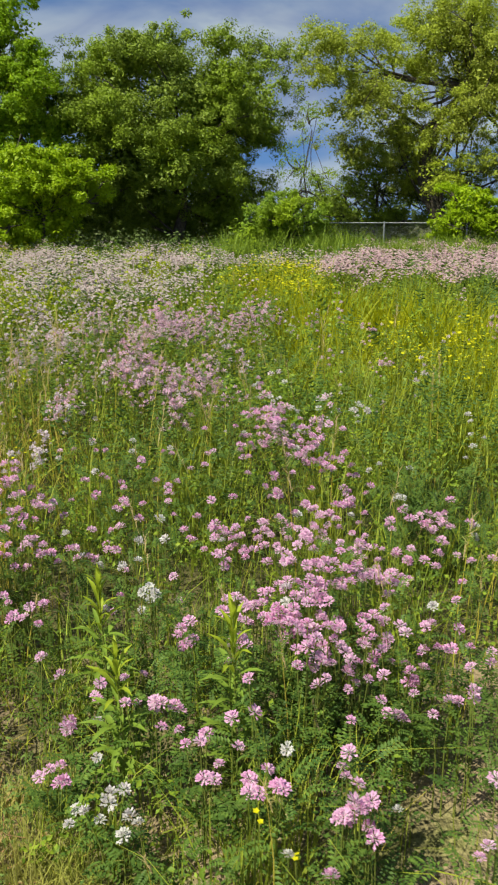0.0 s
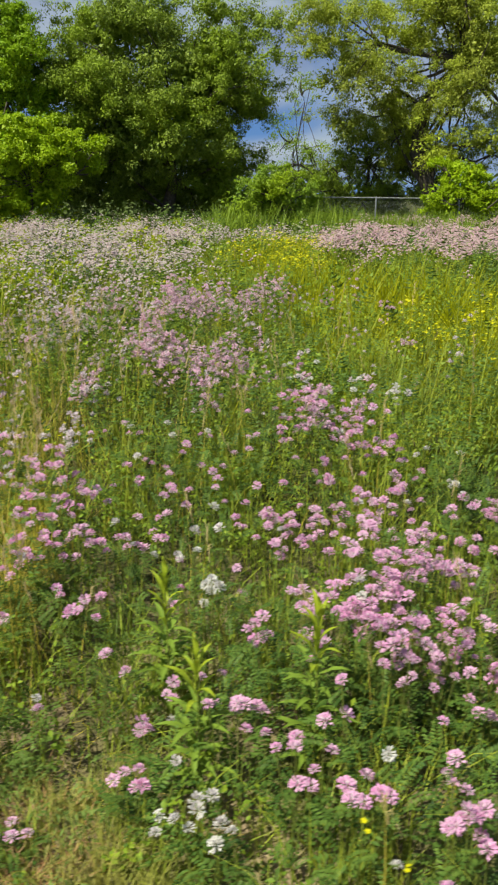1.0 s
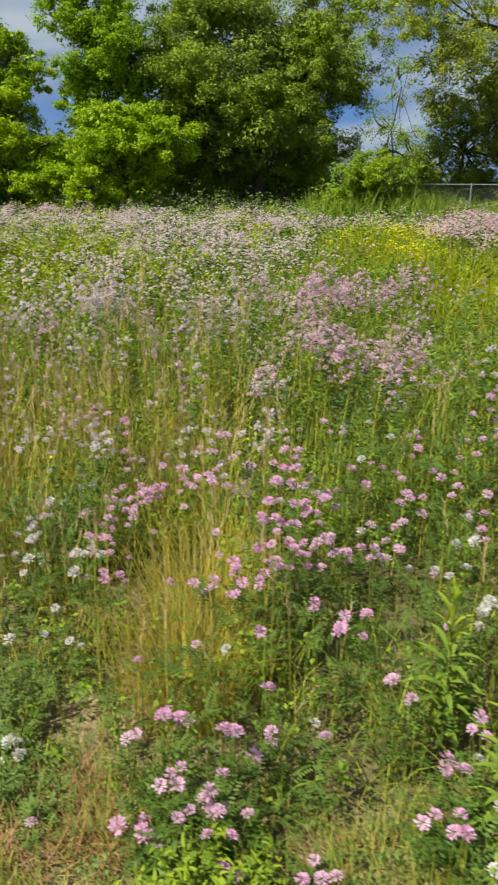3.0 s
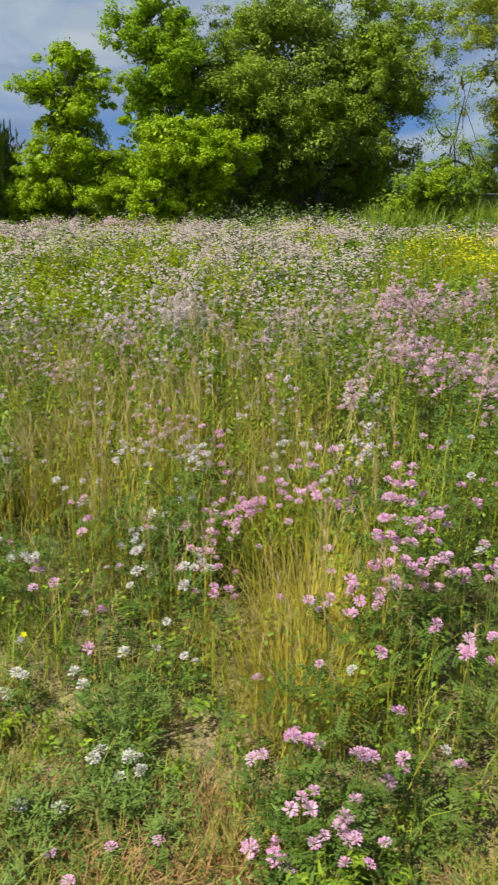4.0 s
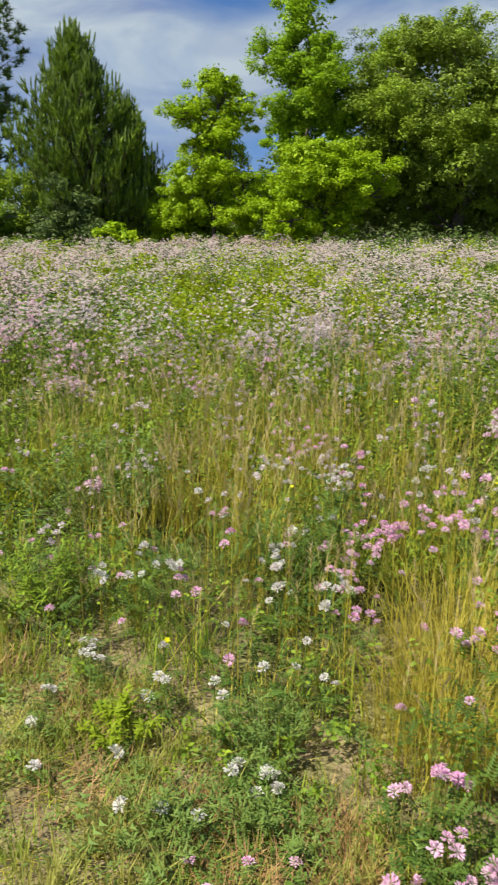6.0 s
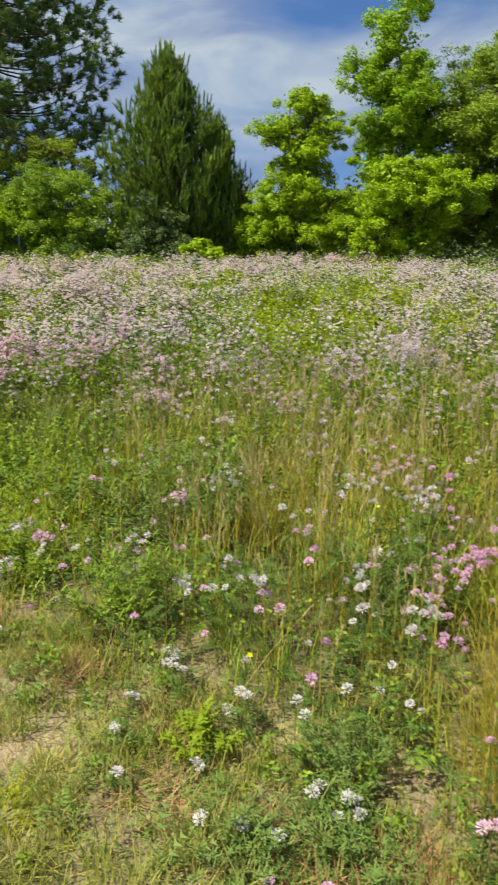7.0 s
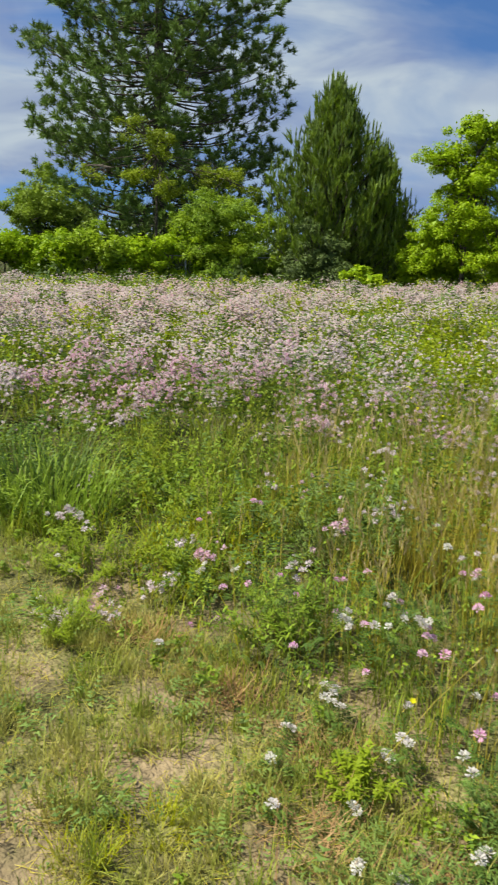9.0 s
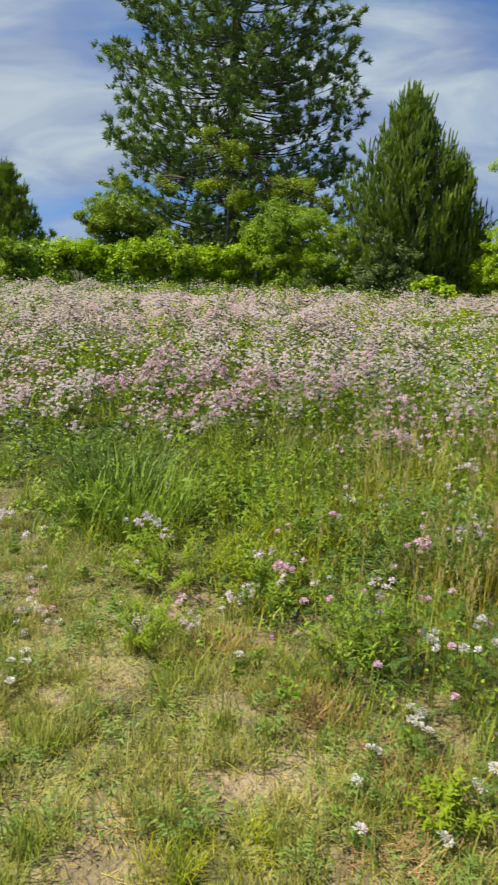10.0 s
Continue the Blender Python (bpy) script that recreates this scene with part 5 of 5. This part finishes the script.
make_tree("dark_bush", "dense bush of dark glossy leaves in front of a pine", (-12.3, 19.6), [(0, 0, 0.4), (0.05, 0, 1.0)],
          [(0.1, 0, 1.6, 0.6, 0.6, 0.85), (-0.3, 0, 0.9, 0.7, 0.6, 0.7), (0.3, 0, 0.7, 0.7, 0.6, 0.6)], DARKLEAF, 0.09, 110, 70, 0.05, 110, 0.26, "bush", 0.3, 16)
make_tree("pale_bush", "low pale green bush with broad leaves among the flowers", (-10.4, 18.5), [(0, 0, 0.3), (0.02, 0, 0.6)],
          [(0, 0, 0.75, 0.45, 0.4, 0.28), (-0.3, 0, 0.6, 0.3, 0.3, 0.25), (0.3, 0, 0.55, 0.3, 0.3, 0.25)], LIME, 0.13, 40, 45, 0.03, 111, 0.18, "bush", 0.3, 10)
make_tree("shrub", "tall rounded shrub with fresh green leaves", (-15.7, 19.4), [(0, 0, 0.6), (0.05, 0, 1.4)],
          [(0, 0, 2.35, 0.9, 0.9, 0.8), (-0.8, -0.5, 1.7, 0.9, 0.8, 0.9), (0.8, 0.5, 1.7, 0.9, 0.9, 0.9), (0, -0.3, 1.0, 1.2, 0.7, 0.8)], SHRUB, 0.09, 280, 65, 0.06, 112, 0.30, "shrub", 0.4, 18)
make_tree("shrub", "rounded mid-green shrub beside the tall pine", (-21.8, 17.8), [(0, 0, 0.8), (0.05, 0, 1.8)],
          [(0, 0, 2.7, 1.15, 1.15, 0.95), (-0.4, -0.4, 2.0, 1.0, 1.0, 0.9), (0.5, 0.5, 2.0, 1.0, 1.0, 0.9)], ROUND, 0.10, 240, 70, 0.07, 113, 0.32, "shrub", 0.4, 18)
# added small tree; its yellow-olive leaves stand for sunlit boughs of the tall pine
make_tree("light_tree", "yellow-olive leaf clumps standing for sunlit boughs before a pine", (-18.4, 19.4), [(0, 0, 1.4), (0.05, 0, 3.0), (0, 0, 4.2)],
          [(-0.5, -0.4, 5.2, 0.6, 0.6, 0.5), (0.3, 0.25, 4.5, 0.9, 0.9, 0.4), (1.4, 1.1, 3.7, 0.9, 0.9, 0.35), (-0.1, -0.1, 3.3, 1.1, 1.1, 0.45), (2.1, 1.7, 3.2, 0.6, 0.6, 0.3), (-1.2, -0.9, 3.8, 0.6, 0.6, 0.4)],
          BOUGH_LEAF, 0.10, 130, 44, 0.06, 114, 0.30, "tree", 0.3, 24, core=0.0)

for k, (bx, by, bh) in enumerate(((2.2, 29.6, 1.1), (3.5, 30.6, 1.3), (5.4, 29.8, 1.0), (8.2, 28.8, 1.2))):
    make_tree("bush", "green bush growing wild behind the fence", (bx, by), [(0, 0, 0.4), (0.03, 0, 0.8)],
              [(0, 0, bh, 0.9, 0.8, 0.7), (-0.6, 0, bh * 0.6, 0.7, 0.6, 0.6), (0.6, 0, bh * 0.6, 0.7, 0.6, 0.6)], SHRUB, 0.12, 80, 50, 0.04, 160 + k, 0.3, "bush", 0.3, 10)

# hedge of separate bushes along the fence
for k, (hx, hy, hh) in enumerate(((-21.3, 14.0, 1.15), (-20.4, 15.0, 1.25), (-19.5, 15.9, 1.1), (-18.6, 16.9, 1.3), (-17.7, 17.8, 1.2), (-16.8, 18.8, 1.25), (-14.2, 20.6, 0.9), (-10.9, 22.4, 1.2), (-9.9, 22.6, 0.9))):
    make_tree("hedge_bush", "leafy bright green hedge bush growing along the fence", (hx + 0.14, hy - 0.18), [(0, 0, 0.4), (0.03, 0, 0.8)],
              [(0, 0, hh + 0.1, 0.85, 0.85, 0.6), (-0.5, -0.4, hh, 0.6, 0.6, 0.6), (0.5, 0.4, hh, 0.6, 0.6, 0.6), (-0.4, -0.4, 0.5, 0.6, 0.6, 0.5), (0.45, 0.35, 0.5, 0.6, 0.6, 0.5)], LIME if k % 3 else SHRUB, 0.108, 130, 42, 0.04, 130 + k, 0.24, "bush", 0.3, 12)


# ---- pines ----
def tuft(n, spread, width, along=0.45, long=0.8):
    """A brush of needles, 1 long, along +z: they start over that share of the length and lean out by up to spread."""
    r = np.random.RandomState(n)
    out = []
    for k in range(n):
        a, t = r.uniform(0, 6.28), spread * math.sqrt(r.uniform(0.1, 1))
        d = np.array([math.cos(a) * math.sin(t), math.sin(a) * math.sin(t), math.cos(t)])
        s = np.cross(d, r.normal(0, 1, 3))
        s *= width / (np.linalg.norm(s) + 1e-9)
        z0 = np.array([0, 0, r.uniform(0, along)])
        out.append((np.array([z0 - s, z0 + s, z0 + d * long * r.uniform(0.75, 1.2)]), [(0, 1, 2)]))
    return join(out)


def make_pine(name, label, base, height, widths, needle, whorls, arms, twigs, tufts, size, lift, up, seed, bare=0.5, trunk=0.2, spread=0.8, count=20, wide=0.05, shoots=0.0):
    """A pine: a straight trunk, whorls of branches with twigs, and tufts of needles on the twigs. widths: reach at heights 0, 1/4, 1/2, 3/4 and 1."""
    r = np.random.RandomState(seed)
    root = tagged(new(name), label, "pine tree")
    root.matrix_basis = pose(base[0], base[1], float(ground_z(np.array([base[0]]), np.array([base[1]]))[0]))
    wood = [tube([(0, 0, -0.1), (0.05, 0, height * 0.5), (0, 0, height)], [trunk, trunk * 0.7, 0.03], 9)]
    where, ways, tips = [], [], []
    for z0 in np.linspace(height * 0.07, height * 0.985, whorls):
        reach = np.interp(z0 / height, [0, 0.25, 0.5, 0.75, 1], widths)
        a0 = r.uniform(0, 6.28)
        for k in range(arms):
            z = z0 + r.uniform(-0.6, 0.6) * height / whorls
            a = a0 + 6.28 * k / arms + r.normal(0, 0.25)
            L = reach * (r.uniform(0.55, 1.1) if shoots else r.uniform(0.82, 1.0))
            end = np.array([L * math.cos(a), L * math.sin(a), z + lift * L + r.normal(0, 0.10) * L])
            s = np.array([0, 0, z - 0.1 * L])
            t = np.linspace(0, 1, 6)[:, None]
            P = s + (end - s) * t
            P[:, 2] += -0.10 * L * np.sin(np.pi * t[:, 0]) + 0.08 * L * t[:, 0] ** 3
            wood.append(tube(P, np.linspace(0.014 + 0.006 * L, 0.006, 6), 4))
            out = np.array([math.cos(a), math.sin(a), 0.0])
            tips += [P[-1], P[-2], P[-3]]
            m = max(2, int(twigs * (0.4 + 0.6 * L / max(widths))))
            for u in bare + (1 - bare) * np.linspace(0, 1, m) ** 0.65:
                q = np.array([np.interp(u, t[:, 0], P[:, c]) for c in range(3)])
                way = out * r.uniform(0.3, 1.0) + r.normal(0, 0.55, 3) * [1, 1, 0.35] + [0, 0, up]
                way /= np.linalg.norm(way)
                T = (0.22 + 0.12 * L) * r.uniform(0.5, 1.2) * (1.15 - 0.45 * u)
                wood.append(tube([q, q + way * T * 0.5 + [0, 0, -0.02 * T], q + way * T], [0.009, 0.007, 0.004], 3))
                v = r.uniform(0.3 if shoots else 0.72, 1.05, tufts)
                v[0] = 1.0
                if shoots:
                    tips.append(q + way * T * 0.8)
                where.append(q + way * T * v[:, None] + r.normal(0, 0.05, (tufts, 3)))
                ways.append(way + r.normal(0, 0.5, (tufts, 3)) + [0, 0, 0.3 + up])
    where.append(np.array([[0, 0, height - 0.02]])), ways.append(np.array([[0, 0, 1.0]]))
    where, ways = np.concatenate(where), np.concatenate(ways)
    part("trunk", join(wood), [BARK], root, "grey-brown trunk and thin branches")
    if shoots:
        tips = np.array(tips)
        tips = np.concatenate([tips, np.array([0, 0, height - 0.25]) + r.normal(0, 1, (9, 3)) * [0.09, 0.09, 0.22]])
        up = r.normal(0, 0.12, tips.shape) + [0, 0, 1]
        part("new_growth", scatter(tuft(18, 0.28, 0.034, 0.75, 0.28), tips, aligned(up), shoots * r.uniform(0.45, 1.25, len(tips))), [SHOOT], root, "lighter upright new shoots")
    part("needles", scatter(tuft(count, spread, wide), where, aligned(ways), size * r.uniform(0.7, 1.25, len(where))), [needle], root)
    return root


make_pine("tall_pine", "tall old pine with dark tufted needles and see-through branches", (-21.9, 23.5), 14.5, (4.4, 4.9, 5.0, 4.6, 1.2), NEEDLE, 27, 10, 14, 6, 0.27, 0.0, 0.35, 201, 0.15, 0.30, 1.15, 15, 0.056)
make_pine("young_pine", "dense young pine with upright needle shoots", (-12.9, 21.2), 5.75, (1.9, 2.05, 1.6, 0.92, 0.06), NEEDLE_B, 32, 9, 6, 5, 0.24, 0.35, 1.2, 202, 0.2, 0.13, 0.5, 12, 0.06, 0.66)
make_pine("small_pine", "small dense dark green pine by the fence", (-23.3, 14.3), 3.6, (1.4, 1.35, 1.0, 0.6, 0.1), NEEDLE_B, 18, 9, 5, 4, 0.27, 0.3, 1.0, 203, 0.2, 0.1, 0.5, 14, 0.055, 0.45)
make_pine("young_pine", "smaller dense pine growing close beside a taller one", (-11.7, 22.0), 4.0, (1.2, 1.2, 0.9, 0.45, 0.06), NEEDLE_B, 20, 8, 5, 4, 0.25, 0.35, 1.2, 204, 0.2, 0.09, 0.5, 12, 0.06, 0.5)


# ---- fences ----
def make_fence(label, a, b, height, gap, seed):
    """Galvanised posts, top rail and woven wire between two places on the ground."""
    root = tagged(new("chain_link_fence"), label, "fence")
    a, b = np.array([*a, 0.25]), np.array([*b, 0.25])
    root.matrix_basis = pose(*a)
    L = np.linalg.norm(b - a)
    d = (b - a) / L
    posts = int(L / gap) + 1
    post = raw("post", *tube([(0, 0, -0.2), (0, 0, height), (0, 0, height + 0.05)], [0.03, 0.03, 0.012], 8), [ZINC])
    for k in range(posts):
        o = new("post", post)
        o.parent = root
        o.location = d * min(L, k * gap)
    part("top_rail", tube([(0, 0, height), d * L / 2 + [0, 0, height], d * L + [0, 0, height]], [0.017] * 3, 8), [ZINC], root)
    wires, step = [], 0.075
    side = np.array([-d[1], d[0], 0])
    for k in range(int(L / step)):
        for s in (-1, 1):
            x0 = k * step
            x1 = x0 + s * height
            z0, z1 = 0.04, height
            if x1 > L or x1 < 0:
                x1c = min(max(x1, 0), L)
                z1 = z0 + (height - z0) * abs(x1c - x0) / height
                x1 = x1c
            p, q = d * x0 + [0, 0, z0] + side * 0.035, d * x1 + [0, 0, z1] + side * 0.035
            wires.append(tube([p, q], [0.0022, 0.0022], 3))
    part("wire_mesh", join(wires), [ZINC], root, "grey woven wire")


make_fence("galvanised chain-link fence in front of the leaning tree", (1.9, 26.95), (7.4, 26.0), 1.12, 2.7, 1)
make_fence("grey chain-link fence half hidden in the hedge", (-22.2, 13.9), (-11.2, 22.6), 1.12, 3.7, 2)


# ---- distance ----
def far_woods():
    r = np.random.RandomState(301)
    a = r.uniform(0, 6.28, 900)
    d = r.uniform(75, 95, 900)
    hgt = 1.0 + 1.6 * (0.5 + 0.5 * np.sin(a * 9)) + r.uniform(0, 1.6, 900)
    C = np.stack([d * np.cos(a), d * np.sin(a), hgt * r.uniform(0.2, 1, 900) + 0.3], -1)
    stuff("far_woods", clump_leaves(C, r.uniform(1.2, 2.4, 900), 34, 0.8, r, 0.75, LEAF_FINE), [FARLEAF], "low dark green woods along the horizon", "woods")


far_woods()


def tall_weeds():
    """Rank green grass between the flowers and the fence."""
    r = np.random.RandomState(305)
    n = 6000
    x, y = r.uniform(-0.8, 6.5, n), 19.2 + 3.6 * r.rand(n) ** 0.8
    y += 0.6 * np.sin(x * 1.3)
    h = r.uniform(0.45, 0.95, n) * np.where(x < 3, 1.1, 0.9)
    stuff("tall_weeds", blades(x, y, h, r.uniform(0.014, 0.03, n), 0.25, THIN), [HERB], "rank green grass in front of the fence", "grass")


tall_weeds()


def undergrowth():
    """Weeds and low bushes under the trees, behind the meadow. Shade is put into the dark leaf colour."""
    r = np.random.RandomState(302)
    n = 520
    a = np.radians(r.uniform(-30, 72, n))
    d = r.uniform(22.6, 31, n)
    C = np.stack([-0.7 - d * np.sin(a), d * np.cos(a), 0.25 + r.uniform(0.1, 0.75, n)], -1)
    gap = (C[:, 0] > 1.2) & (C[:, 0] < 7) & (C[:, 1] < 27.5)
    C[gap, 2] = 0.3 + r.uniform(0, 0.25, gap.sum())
    stuff("undergrowth", clump_leaves(C, r.uniform(0.3, 0.6, n), 50, 0.12, r), [DARKLEAF], "green weeds and low bushes under the trees, shade put into dark leaves", "undergrowth")


undergrowth()


def thicket():
    """Added young growth that closes the view behind the round tree; its dark leaf holds the shade there."""
    r = np.random.RandomState(303)
    n = 260
    x = r.uniform(-13, 0.2, n)
    top = 2.2 + 1.3 * np.sin(x * 0.9) ** 2
    C = np.stack([x, r.uniform(29.5, 33, n), 0.4 + top * r.rand(n)], -1)
    stuff("thicket", clump_leaves(C, r.uniform(0.5, 0.9, n), 55, 0.2, r), [DARKLEAF], "added dark green thicket behind the trees, shade put into its colour", "undergrowth")


thicket()
